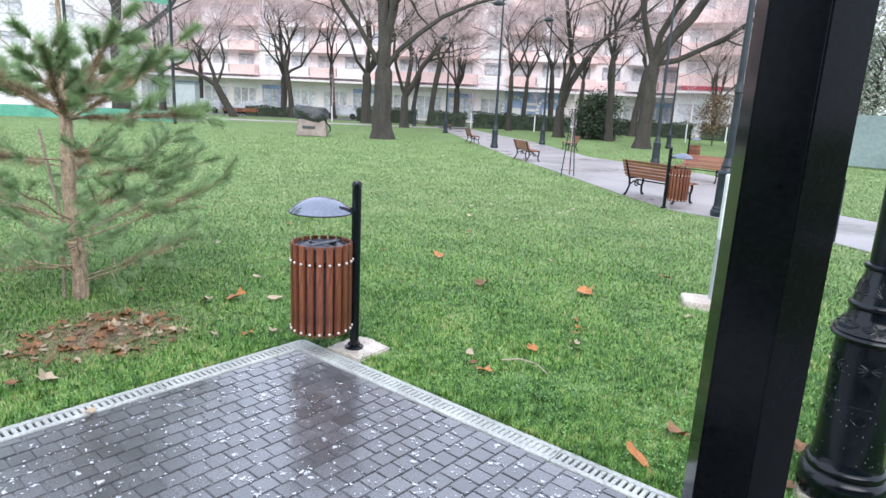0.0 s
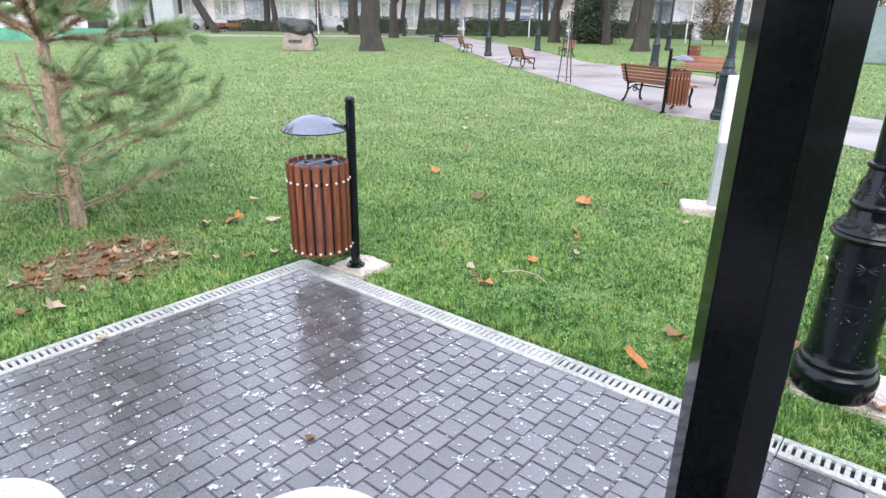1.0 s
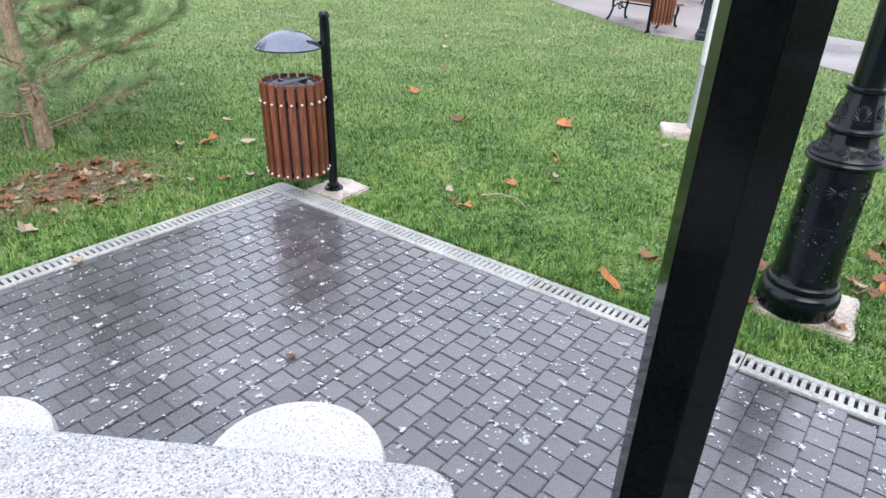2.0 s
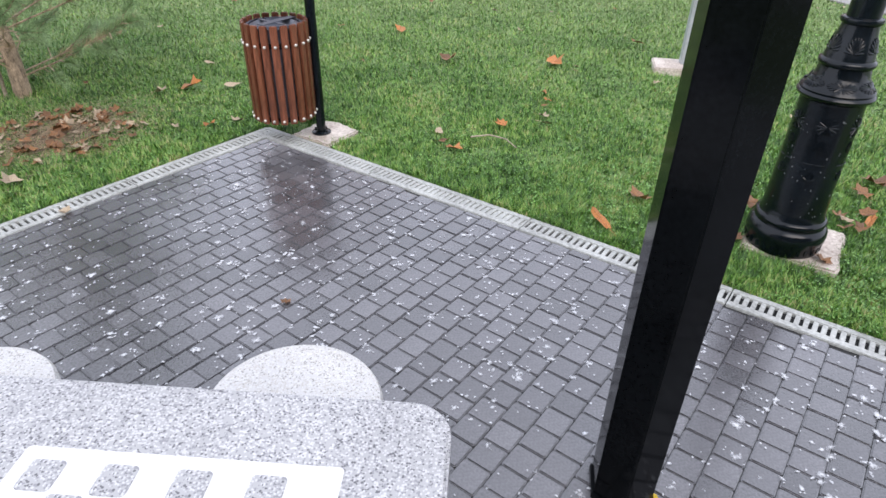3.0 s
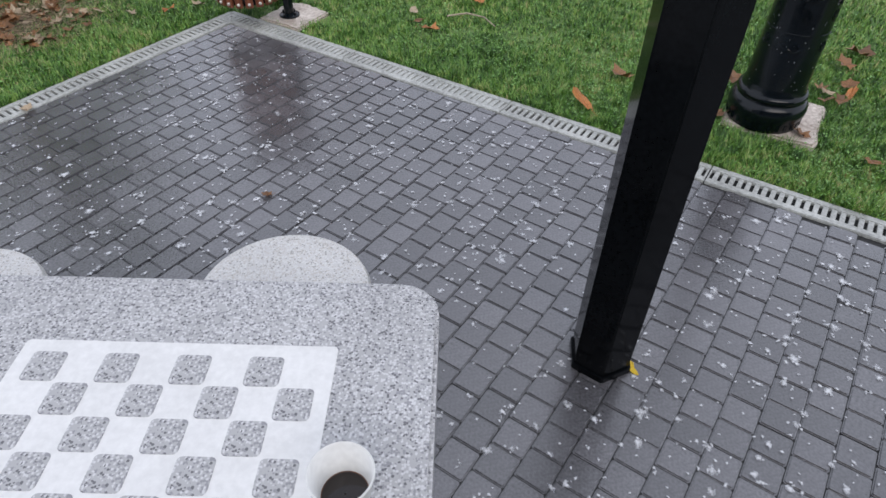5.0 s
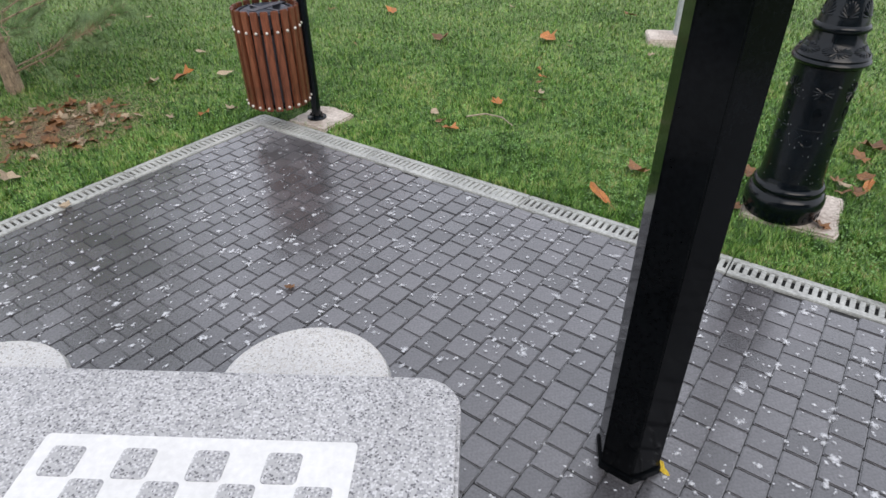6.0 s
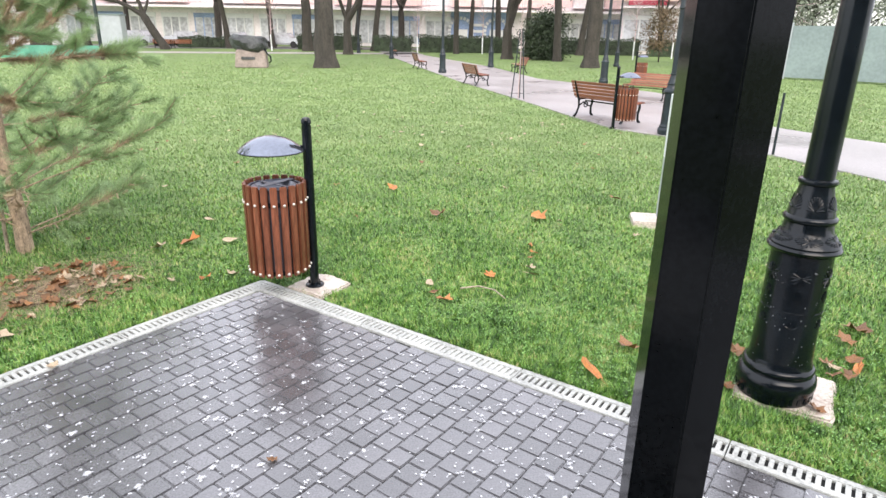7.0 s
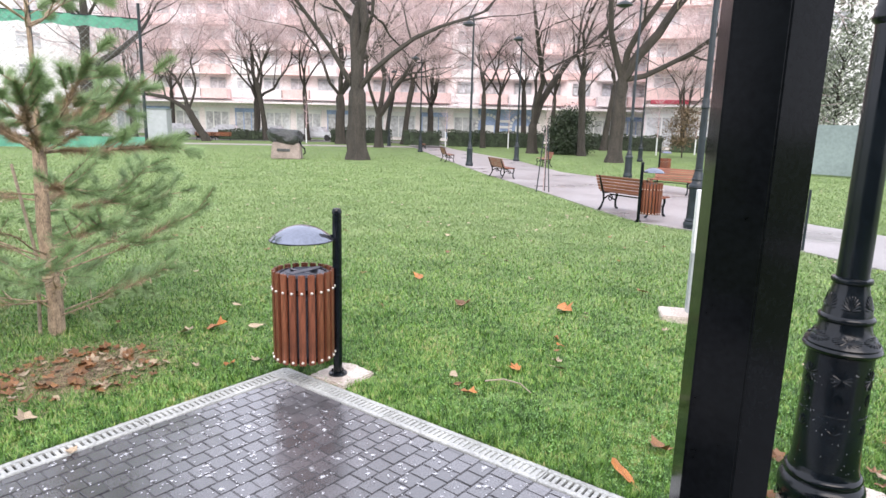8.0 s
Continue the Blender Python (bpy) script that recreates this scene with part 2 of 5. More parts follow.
M["dropping"] = spatter_material()
M["blade"] = grass_material("mixed_grass", 1.3, 1.7, 0.8, 0.43, ((0.022, 0.075, 0.008), (0.062, 0.182, 0.021), (0.150, 0.330, 0.049), (0.32, 0.47, 0.11), (0.44, 0.39, 0.18)))
# far blades: less saturated, bluer colours that paint in the haze
M["blade_hazy"] = grass_material("haze_paled_grass", 1.0, 0.25, 0.12, 0.53, ((0.086, 0.142, 0.042), (0.142, 0.228, 0.076), (0.222, 0.310, 0.122), (0.31, 0.39, 0.18), (0.42, 0.37, 0.21)))

# ---- builders ----


def mesh_of(name, bm, material, smooth=True):
    me = bpy.data.meshes.new(name)
    bm.to_mesh(me)
    bm.free()
    for mt in material if isinstance(material, (list, tuple)) else [material]:
        me.materials.append(mt)
    if smooth:
        for p in me.polygons:
            p.use_smooth = True
        me.set_sharp_from_angle(angle=radians(40))
    return me


def part(name, bm, material, parent, label="", smooth=True):
    ob = new(name, mesh_of(name, bm, material, smooth) if isinstance(bm, bmesh.types.BMesh) else bm)
    ob.parent = parent
    return tagged(ob, label)


def thing(name, place, label, category, group="", kind="", turn=0.0):
    ob = new(name)
    ob.empty_display_size = 0.1
    ob.matrix_world = pose(*place, 0, 0, turn)
    return tagged(ob, label, category, group, kind)


def box(bm, c, s, turn=None, bevel=0.0):
    r = bmesh.ops.create_cube(bm, size=1, matrix=Matrix.Translation(c) @ (turn or Matrix()) @ Matrix.Diagonal((*s, 1)))
    if bevel:
        edges = list({e for v in r["verts"] for e in v.link_edges})
        bmesh.ops.bevel(bm, geom=edges, offset=bevel, segments=2, affect="EDGES")
    return bm


def lathe(bm, profile, seg=24, c=(0, 0, 0), close=True):
    rings = []
    for r, z in profile:
        rings.append([bm.verts.new((c[0] + r * math.cos(2 * math.pi * k / seg), c[1] + r * math.sin(2 * math.pi * k / seg), c[2] + z)) for k in range(seg)])
    for a, b in zip(rings, rings[1:]):
        for k in range(seg):
            bm.faces.new((a[k], a[(k + 1) % seg], b[(k + 1) % seg], b[k]))
    if close:
        bm.faces.new(rings[0][::-1])
        bm.faces.new(rings[-1])
    return bm


def tube(bm, pts, radii, seg=6, cap=True):
    rings = []
    side = None
    for i, p in enumerate(pts):
        d = (Vector(pts[min(i + 1, len(pts) - 1)]) - Vector(pts[max(i - 1, 0)])).normalized()
        if side is None:
            side = d.orthogonal().normalized()
        side = (side - d * side.dot(d)).normalized()
        up = d.cross(side)
        rings.append([bm.verts.new(Vector(p) + radii[i] * (math.cos(2 * math.pi * k / seg) * side + math.sin(2 * math.pi * k / seg) * up)) for k in range(seg)])
    for a, b in zip(rings, rings[1:]):
        for k in range(seg):
            bm.faces.new((a[k], a[(k + 1) % seg], b[(k + 1) % seg], b[k]))
    if cap:
        bm.faces.new(rings[0][::-1])
        bm.faces.new(rings[-1])
    return bm


def slab_of(bm, outline, z0, z1):
    lo = [bm.verts.new((x, y, z0)) for x, y in outline]
    hi = [bm.verts.new((x, y, z1)) for x, y in outline]
    bm.faces.new(hi)
    bm.faces.new(lo[::-1])
    for i in range(len(lo)):
        j = (i + 1) % len(lo)
        bm.faces.new((lo[i], lo[j], hi[j], hi[i]))
    bmesh.ops.recalc_face_normals(bm, faces=bm.faces)
    return bm


def raw(name, verts, faces, material):
    """A mesh from arrays: faces all of one size."""
    verts, faces = np.asarray(verts, dtype=np.float32), np.asarray(faces, dtype=np.int32)
    me = bpy.data.meshes.new(name)
    me.vertices.add(len(verts))
    me.vertices.foreach_set("co", verts.ravel())
    k = faces.shape[1]
    me.loops.add(faces.size)
    me.loops.foreach_set("vertex_index", faces.ravel())
    me.polygons.add(len(faces))
    me.polygons.foreach_set("loop_start", np.arange(len(faces), dtype=np.int32) * k)
    me.materials.append(material)
    me.update(calc_edges=True)
    return me


B = bmesh.new
rng = np.random.default_rng(7)

# ---- ground ----


def polar(deg, dist):
    """A place by its bearing from the table (degrees clockwise from the way the walk first looks) and distance."""
    a = radians(45.5 + deg)
    return -2.14 + dist * math.sin(a), -3.23 + dist * math.cos(a)


bm = B()
bmesh.ops.create_grid(bm, x_segments=60, y_segments=60, size=600)
for v in bm.verts:
    v.co.z = -0.012
ground = tagged(new("ground", mesh_of("ground", bm, M["lawn"])), "wet green park lawn with short grass and stray leaves", "lawn", kind="structure")

PATH_NEAR = [(1.5, -12), (5.2, -5.6), (7.0, -2.6), (7.9, -1.1), (8.5, 0.8), (8.7, 1.8), (9.7, 3.2), (12.1, 6.3), (15.9, 11.4), (23, 20.2), (31.4, 30.4), (44, 45.5)]
PATH_FAR = [(48, 45), (34.5, 29.6), (25.2, 16.7), (19.4, 10.2), (18.1, 7.0), (17.0, 4.4), (14.8, 2.0), (12.4, 0.7), (11.2, -0.4), (10.8, -1.3), (10.4, -2.6), (8.8, -5.6), (5.0, -12)]
path = tagged(new("path", mesh_of("path", slab_of(B(), PATH_NEAR + PATH_FAR, -0.06, 0.012), M["path"], False)), "wet pale grey asphalt park path", "path", kind="structure")
# a paved walk that crosses the park far behind the rock, and the street beyond the hedge
far_walk = tagged(new("path", mesh_of("path", slab_of(B(), [polar(-26, 50), polar(2, 52), polar(2, 55), polar(-26, 53)], -0.05, 0.012), M["path"], False)), "narrow pale walk crossing the lawn", "path", kind="structure")
road = tagged(new("road", mesh_of("road", slab_of(B(), [polar(-36, 66), polar(0, 64), polar(30, 62), polar(30, 65.5), polar(0, 73), polar(-36, 80)], -0.05, 0.014), M["road"], False)), "wet grey asphalt street behind the park hedge", "road", kind="structure")

# ---- paved terrace: bed, drains, concrete pads ----
CORNER = Vector((-0.06, 0.09, 0))
TURN_L, TURN_R, TURN_P = 4.2, 5.5, 3.9
bm = B()
slab_of(bm, [(-0.03, 0.11), (0.66, -6.66), (-6.06, -7.13), (-6.56, -0.30)], -0.08, -0.008)
pavement = tagged(new("pavement", mesh_of("pavement", bm, M["bed"], False)), "terrace of wet dark grey concrete pavers spattered with white droppings", "pavement", kind="structure")


def grate_mesh(length, filled=False):
    """One length of channel: rails, bars with slots between them, and the channel below. It runs along x, from y = 0 outwards."""
    w, rail, pitch, gap = 0.138, 0.036, 0.0333, 0.0140
    bm = B()
    for y in (rail / 2, w - rail / 2):
        box(bm, (length / 2, y, -0.02), (length - 0.004, rail, 0.048), bevel=0.003)
    n = int(round(length / pitch))
    for i in range(n + 1):
        x0, x1 = max(0.003, (i - 0.5) * pitch + gap / 2), min(length - 0.003, (i + 0.5) * pitch - gap / 2)
        if x1 > x0:
            box(bm, ((x0 + x1) / 2, w / 2, -0.048), (x1 - x0, w - 2 * rail + 0.002, 0.1))
    if filled:
        box(bm, (length / 2, w / 2, -0.021), (length - 0.01, w - 2 * rail, 0.03))
    return mesh_of("grate", bm, M["drain"])


GRATE, GRATE_FILLED = grate_mesh(1.0), grate_mesh(1.0, filled=True)
drain_l = thing("drain_channel", (*CORNER.xy, 0), "pale concrete slotted drain edging the lawn", "drain", kind="structure", turn=180 + TURN_L)
drain_r = thing("drain_channel", (*CORNER.xy, 0), "pale concrete slotted drain, partly silted up", "drain", kind="structure", turn=-90 + TURN_R)
for i in range(7):
    g = part("grate", GRATE, None, drain_l)
    g.matrix_local = Matrix.Translation((-0.12 + i, 0, 0.001)) @ Matrix.Diagonal((1, -1, 1, 1))
    g = part("grate", GRATE_FILLED if i < 2 else GRATE, None, drain_r)
    g.matrix_local = Matrix.Translation((-0.12 + i, 0, 0.0012))
# near-black sheet just below the slots: the channel's shade painted in
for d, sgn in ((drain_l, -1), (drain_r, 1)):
    part("channel", box(B(), (3.4, sgn * 0.069, -0.0155), (7, 0.13, 0.012)), M["drain_shade"], d)


def pad(name, c, size, top, label, turn, ragged, corner=1.36):
    """A cast pad with a ragged outline and slightly slumped rim."""
    pts, n = [], 40
    for k in range(n):
        a = 2 * math.pi * k / n
        q = max(abs(math.cos(a)), abs(math.sin(a)))
        r = size / 2 * min(1 / q, corner) * (1 + ragged * noise.noise(Vector((2.1 * math.cos(a), 2.1 * math.sin(a), size * 9))) + 0.35 * ragged * noise.noise(Vector((7 * math.cos(a), 7 * math.sin(a), size * 5))))
        pts.append((r * math.cos(a), r * math.sin(a)))
    bm = slab_of(B(), pts, -0.08, top)
    bmesh.ops.bevel(bm, geom=[e for e in bm.edges if min(v.co.z for v in e.verts) > top - 0.001], offset=0.01, segments=2, affect="EDGES")
    ob = tagged(new(name, mesh_of(name, bm, M["slab"])), label, "concrete pad")
    ob.matrix_world = pose(*c, 0, 0, 0, turn)
    return ob


pad("concrete_pad", (0.265, -0.125), 0.31, 0.012, "small pale concrete pad under the litter bin post", 8, 0.16)
pad("concrete_pad", (0.945, -2.835), 0.43, 0.02, "square pale concrete pad under the lamp post", 8, 0.08)
pad("concrete_pad", (3.28, -1.17), 0.33, 0.05, "small pale concrete footing of a white post", 30, 0.01, 1.42)

# ---- litter bins ----


def litter_bin(place, turn, group=""):
    t = thing("litter_bin", place, "brown slatted litter bin on a black post with domed steel lid", "litter bin", group, turn=turn)
    # local: the post at the origin, the basket hung towards -x
    bm = B()
    lathe(bm, [(0.03, 0), (0.03, 1.07), (0.026, 1.072), (0.026, 1.078), (0.031, 1.08), (0.031, 1.1), (0.024, 1.115), (0.006, 1.12)], 20)
    part("post", bm, M["iron"], t, "black round steel post")
    bm = lathe(B(), [(0.062, 0.0), (0.062, 0.016), (0.055, 0.02), (0.033, 0.022)], 20)
    for k in range(4):
        lathe(bm, [(0.008, 0.02), (0.008, 0.032)], 6, (0.046 * math.cos(k * 1.571 + 0.7), 0.046 * math.sin(k * 1.571 + 0.7), 0))
    part("foot_plate", bm, M["iron"], t)
    cx, R, z0, z1, n = -0.216, 0.183, 0.155, 0.735, 20
    slat_me = mesh_of("slat", box(B(), (0, 0, (z1 - z0) / 2), (0.0425, 0.02, z1 - z0), bevel=0.004), M["slat"])
    bolt_me = mesh_of("bolt", lathe(B(), [(0.0095, 0), (0.0095, 0.004), (0.006, 0.009), (0.001, 0.0105)], 8), M["bolt"])
    for k in range(n):
        a = 2 * math.pi * (k + 0.5) / n
        s = part("slat", slat_me, None, t)
        s.matrix_local = Matrix.Translation((cx + R * math.cos(a), R * math.sin(a), z0)) @ Matrix.Rotation(a - math.pi / 2, 4, "Z")
        for z in (0.022, z1 - z0 - 0.115):
            b = part("bolt", bolt_me, None, s, "pale zinc bolt head")
            b.matrix_local = pose(0, 0.01, z, -90, 0, 0)
    for z in (z0 + 0.022, z1 - 0.115):
        bm = lathe(B(), [(R - 0.012, -0.014), (R - 0.012, 0.014), (R - 0.017, 0.014), (R - 0.017, -0.014), (R - 0.012, -0.014)], 32, (cx, 0, z), close=False)
        part("hoop", bm, M["iron"], t)
    bm = lathe(B(), [(0.155, z0 + 0.02), (0.158, z1 - 0.03), (0.164, z1 - 0.027), (0.164, z1 - 0.022), (0.15, z1 - 0.023), (0.148, z0 + 0.05), (0.001, z0 + 0.045)], 32, (cx, 0, 0), close=False)
    part("liner", bm, M["liner"], t, "dark galvanised inner bucket")
    bm = B()
    box(bm, (cx, 0, z1 - 0.02), (0.02, 0.31, 0.004), Matrix.Rotation(0.6, 4, "Z"))
    box(bm, (cx + 0.02, 0.03, z1 - 0.017), (0.05, 0.27, 0.004), Matrix.Rotation(-0.9, 4, "Z"))
    lathe(bm, [(0.15, -0.03), (0.12, -0.018), (0.06, -0.05), (0.001, -0.05)], 24, (cx, 0, z1), close=False)
    part("bag", bm, M["liner"], t, "crumpled dark bin bag")
    # dome lid
    cap = [(0.2 * math.sin(0.1 * k * math.pi / 2), 0) for k in range(11)]
    prof = [(max(0.001, r), math.sqrt(0.263 ** 2 - r * r) - 0.171) for r, _ in cap]
    prof += [(max(0.001, r - 0.003), z - 0.006) for r, z in reversed(prof)]
    lid = part("lid", lathe(B(), prof, 40, (cx - 0.006, 0, 0.925), close=False), M["steel"], t, "domed polished steel lid")
    part("lid_rim", lathe(B(), [(0.199, -0.006), (0.202, -0.002), (0.199, 0.002), (0.196, -0.002), (0.199, -0.006)], 40, (cx - 0.006, 0, 0.925), close=False), M["iron"], lid)
    part("lid_bracket", box(B(), (-0.035, 0, 0.94), (0.05, 0.022, 0.018), bevel=0.003), M["iron"], t)
    for z in (0.2, 0.6):
        part("bracket", box(B(), (-0.035, 0, z), (0.04, 0.04, 0.03), bevel=0.003), M["iron"], t)
    return t


near_bin = litter_bin((0.235, -0.115, 0.005), -45.5 + 17, "litter bins")
copy_thing(near_bin, pose(8.75, 1.85, 0.0, 0, 0, 138))
copy_thing(near_bin, pose(20.3, 6.6, 0.0, 0, 0, 120))

# ---- terrace: column, table, stools, cup ----
col = thing("column", (-0.891, -2.874, 0), "glossy black six-sided steel column standing on the pavers", "column")


def hexa(r, z0, z1, b):
    bm = slab_of(B(), [(r * math.cos(radians(30 + 60 * k)), r * math.sin(radians(30 + 60 * k))) for k in range(6)], z0, z1)
    if b:
        bmesh.ops.bevel(bm, geom=[e for e in bm.edges if abs(e.verts[0].co.z - e.verts[1].co.z) > 0.01], offset=b, segments=2, affect="EDGES")
    return bm


part("shaft", hexa(0.0955, 0.0, 3.4, 0.003), M["column"], col)
part("foot_sleeve", hexa(0.103, -0.004, 0.022, 0.003), M["column"], col, "worn black sleeve round the foot")
col.matrix_world = pose(-0.891, -2.874, 0.0, 0, 0, 2.5)
bm = B()
for z, a in ((1.93, 3), (1.93, -2), (0.62, 1), (0.33, 2)):
    lathe(bm, [(0.004, 0), (0.004, 0.003), (0.001, 0.004)], 6, (-0.0785, a * 0.012, z))
part("rivet", bm, M["iron"], col)

TU = radians(-52.7)
table = thing("chess_table", (-2.115, -2.642, 0), "speckled grey terrazzo table with an inlaid white chessboard", "table", turn=-52.7)
bm = B()
outline = []
for cx, cy, a0 in ((0.434 - 0.075, 0.42 - 0.075, 0), (-1.22 + 0.075, 0.42 - 0.075, 90), (-1.22 + 0.075, -0.42 + 0.075, 180), (0.434 - 0.075, -0.42 + 0.075, 270)):
    for k in range(6):
        a = radians(a0 + 18 * k)
        outline.append((cx + 0.075 * math.cos(a), cy + 0.075 * math.sin(a)))
slab_of(bm, outline, 0.68, 0.75)
bmesh.ops.bevel(bm, geom=[e for e in bm.edges if min(v.co.z for v in e.verts) > 0.74], offset=0.007, segments=2, affect="EDGES")
part("tabletop", bm, M["table"], table)
for x in (-0.9, 0.1):
    part("pedestal", box(B(), (x, 0, 0.34), (0.16, 0.5, 0.68), bevel=0.012), M["table"], table)


def rounded(bm, cx, cy, s, r, z0, z1):
    pts = []
    for sx, sy, a0 in ((1, 1, 0), (-1, 1, 90), (-1, -1, 180), (1, -1, 270)):
        for k in range(4):
            a = radians(a0 + 30 * k)
            pts.append((cx + sx * (s / 2 - r) + r * math.cos(a), cy + sy * (s / 2 - r) + r * math.sin(a)))
    return slab_of(bm, pts, z0, z1)


board = part("chessboard", rounded(B(), 0, 0, 0.526, 0.008, 0.748, 0.7512), M["board"], table, "smooth white inlaid chessboard", False)
board.matrix_local = Matrix.Translation((0.005, 0.001, 0))
SQ = 0.0598
sq_me = mesh_of("square", rounded(B(), 0, 0, 0.0575, 0.008, 0.7490, 0.7519), M["table"], False)
for r in range(8):
    for c in range(8):
        if (r + c) % 2 == 0:
            s = part("square", sq_me, None, board)
            s.matrix_local = Matrix.Translation(((c - 3.5) * SQ, (3.5 - r) * SQ, 0))


def stool(place, turn):
    t = thing("stool", place, "round pale terrazzo stool beside the chess table", "stool", "stools at the table", turn=turn)
    part("seat", lathe(B(), [(0.05, 0.37), (0.19, 0.372), (0.214, 0.385), (0.22, 0.40), (0.22, 0.428), (0.213, 0.443), (0.2, 0.449), (0.001, 0.45)], 48, close=False), M["stool"], t)
    part("foot", lathe(B(), [(0.15, 0), (0.15, 0.05), (0.12, 0.08), (0.12, 0.36)], 32), M["stool"], t)
    return t


st = stool((-1.560, -2.262, 0), 0)
copy_thing(st, pose(-2.112, -1.672, 0, 0, 0, 40))

cup = thing("coffee_cup", (-1.925, -2.900, 0.75), "white paper cup half full of black coffee on the table", "cup")
part("paper_wall", lathe(B(), [(0.001, 0.004), (0.0275, 0.004), (0.0275, 0.0), (0.0285, 0.0), (0.0415, 0.09), (0.0435, 0.0918), (0.0437, 0.0938), (0.0425, 0.0955), (0.0405, 0.0935), (0.0282, 0.008), (0.001, 0.008)], 40, close=False), M["cup"], cup)
part("coffee", lathe(B(), [(0.0322, 0.034), (0.0325, 0.036), (0.001, 0.036)], 40, close=False), M["coffee"], cup, "black coffee")
part("foam", lathe(B(), [(0.0310, 0.0362), (0.0324, 0.0368), (0.0330, 0.0376)], 40, close=False), M["foam"], cup, "thin brown foam ring")

# ---- lamp posts ----


def lamp_post(place, turn, height, material, near):
    t = thing("lamp_post", place, "black ornamental cast-iron lamp post with ringed base" if near else "tall dark green-black ornamental park lamp post", "street lamp", "park lamp posts", turn=turn)
    seg = 40 if near else 16
    part("base", lathe(B(), [(0.160, 0.0), (0.167, 0.012), (0.1685, 0.05), (0.1735, 0.065), (0.1745, 0.09), (0.170, 0.112), (0.160, 0.126), (0.1525, 0.131), (0.1515, 0.138), (0.1565, 0.145), (0.1565, 0.156), (0.1505, 0.166), (0.1425, 0.17), (0.1385, 0.18), (0.1359, 0.2)], seg), material, t)
    part("drum", lathe(B(), [(0.1359, 0.19), (0.1319, 0.2935), (0.1288, 0.4805), (0.1272, 0.7096), (0.1296, 0.7236)], seg), material, t)
    part("flared_ring", lathe(B(), [(0.1296, 0.7189), (0.1469, 0.7311), (0.1517, 0.7423), (0.1469, 0.7517), (0.1422, 0.7545), (0.1454, 0.761), (0.1406, 0.7704), (0.1185, 0.7891), (0.1027, 0.8218), (0.09796, 0.8592)], seg), material, t)
    part("collar", lathe(B(), [(0.09796, 0.8545), (0.1059, 0.862), (0.109, 0.8713), (0.1059, 0.8807), (0.09638, 0.8872), (0.09164, 0.9106), (0.08058, 0.948), (0.06952, 1.0041), (0.06715, 1.0228)], seg), material, t)
    part("top_ring", lathe(B(), [(0.06715, 1.0181), (0.07584, 1.0247), (0.079, 1.034), (0.07584, 1.0434), (0.06478, 1.048)], seg), material, t)
    part("pole", lathe(B(), [(0.06162, 1.045), (0.0553, 2.1), (0.03555, height - 0.3), (0.02765, height)], seg), material, t)
    part("pole_ring", lathe(B(), [(0.05451, 2.06), (0.06794, 2.075), (0.0711, 2.09), (0.06478, 2.105), (0.06715, 2.12), (0.05846, 2.14), (0.0632, 2.2), (0.05372, 2.24)], seg), material, t)
    if near:
        # cast palmettes in low relief round the collar, the flare and the drum, and chips in the paint
        def surface(z):
            zs = (0.19, 0.2935, 0.4805, 0.7096, 0.7704, 0.7891, 0.8218, 0.8592, 0.8872, 0.9106, 0.948, 1.0041, 1.0228)
            rs = (0.1359, 0.1319, 0.1288, 0.1272, 0.1406, 0.1185, 0.1027, 0.098, 0.0964, 0.0916, 0.0806, 0.0695, 0.0672)
            return float(np.interp(z, zs, rs))

        def palmette(a0, z, w, h, rays, thick, a_from, a_to):
            orn = B()
            for j in range(rays):
                an = radians(a_from + (a_to - a_from) * j / (rays - 1))
                pts = []
                for f in (0.12, 0.45, 0.8, 1.0):
                    zz = z + h * f * math.sin(an)
                    r = surface(zz) + thick * 0.25
                    az = a0 + w * f * math.cos(an) / r
                    pts.append((r * math.cos(az), r * math.sin(az), zz))
                tube(orn, pts, [thick * 0.6, thick * 0.8, thick * 1.1, thick * 0.5], 6)
            return orn

        for k in range(6):
            a0 = 2 * math.pi * (k + 0.28) / 6
            tagged(part("collar_ornament", palmette(a0, 0.9181, 0.036, 0.062, 11, 0.0046, 5, 175), material, t, "cast palmette in low relief"), kind="stuff")
            tagged(part("flare_ornament", palmette(a0, 0.7909, 0.058, 0.019, 18, 0.0046, 0, 340), material, t, "cast oval palmette in low relief"), kind="stuff")
            tagged(part("rosette", palmette(a0, 0.6254, 0.042, 0.042, 14, 0.0036, 0, 334), material, t, "cast rosette in low relief"), kind="stuff")
            tagged(part("drum_leaf", palmette(a0, 0.5086, 0.022, 0.055, 7, 0.0034, 30, 150), material, t, "cast leaf in low relief"), kind="stuff")
            tagged(part("drum_band", palmette(a0, 0.4571, 0.045, 0.004, 2, 0.0022, 0, 180), material, t, "cast band in low relief"), kind="stuff")
            tagged(part("drum_shell", palmette(a0, 0.3777, 0.026, 0.05, 7, 0.0034, 20, 160), material, t, "cast shell in low relief"), kind="stuff")
        for k in range(28):
            a = 2 * math.pi * k / 28
            part("base_rib", box(B(), (0.164 * math.cos(a), 0.164 * math.sin(a), 0.032), (0.011, 0.022, 0.034), Matrix.Rotation(a, 4, "Z"), bevel=0.004), material, t)
        chip = B()
        rc = random.Random(3)
        for _ in range(60):
            a, z = rc.uniform(2.2, 4.6), rc.uniform(0.2, 0.69)
            r = surface(z) - 0.0005
            s = rc.uniform(0.001, 0.0025)
            box(chip, (r * math.cos(a), r * math.sin(a), z), (0.003, s * rc.uniform(0.8, 2.0), s * rc.uniform(1, 4)), Matrix.Rotation(a, 4, "Z"))
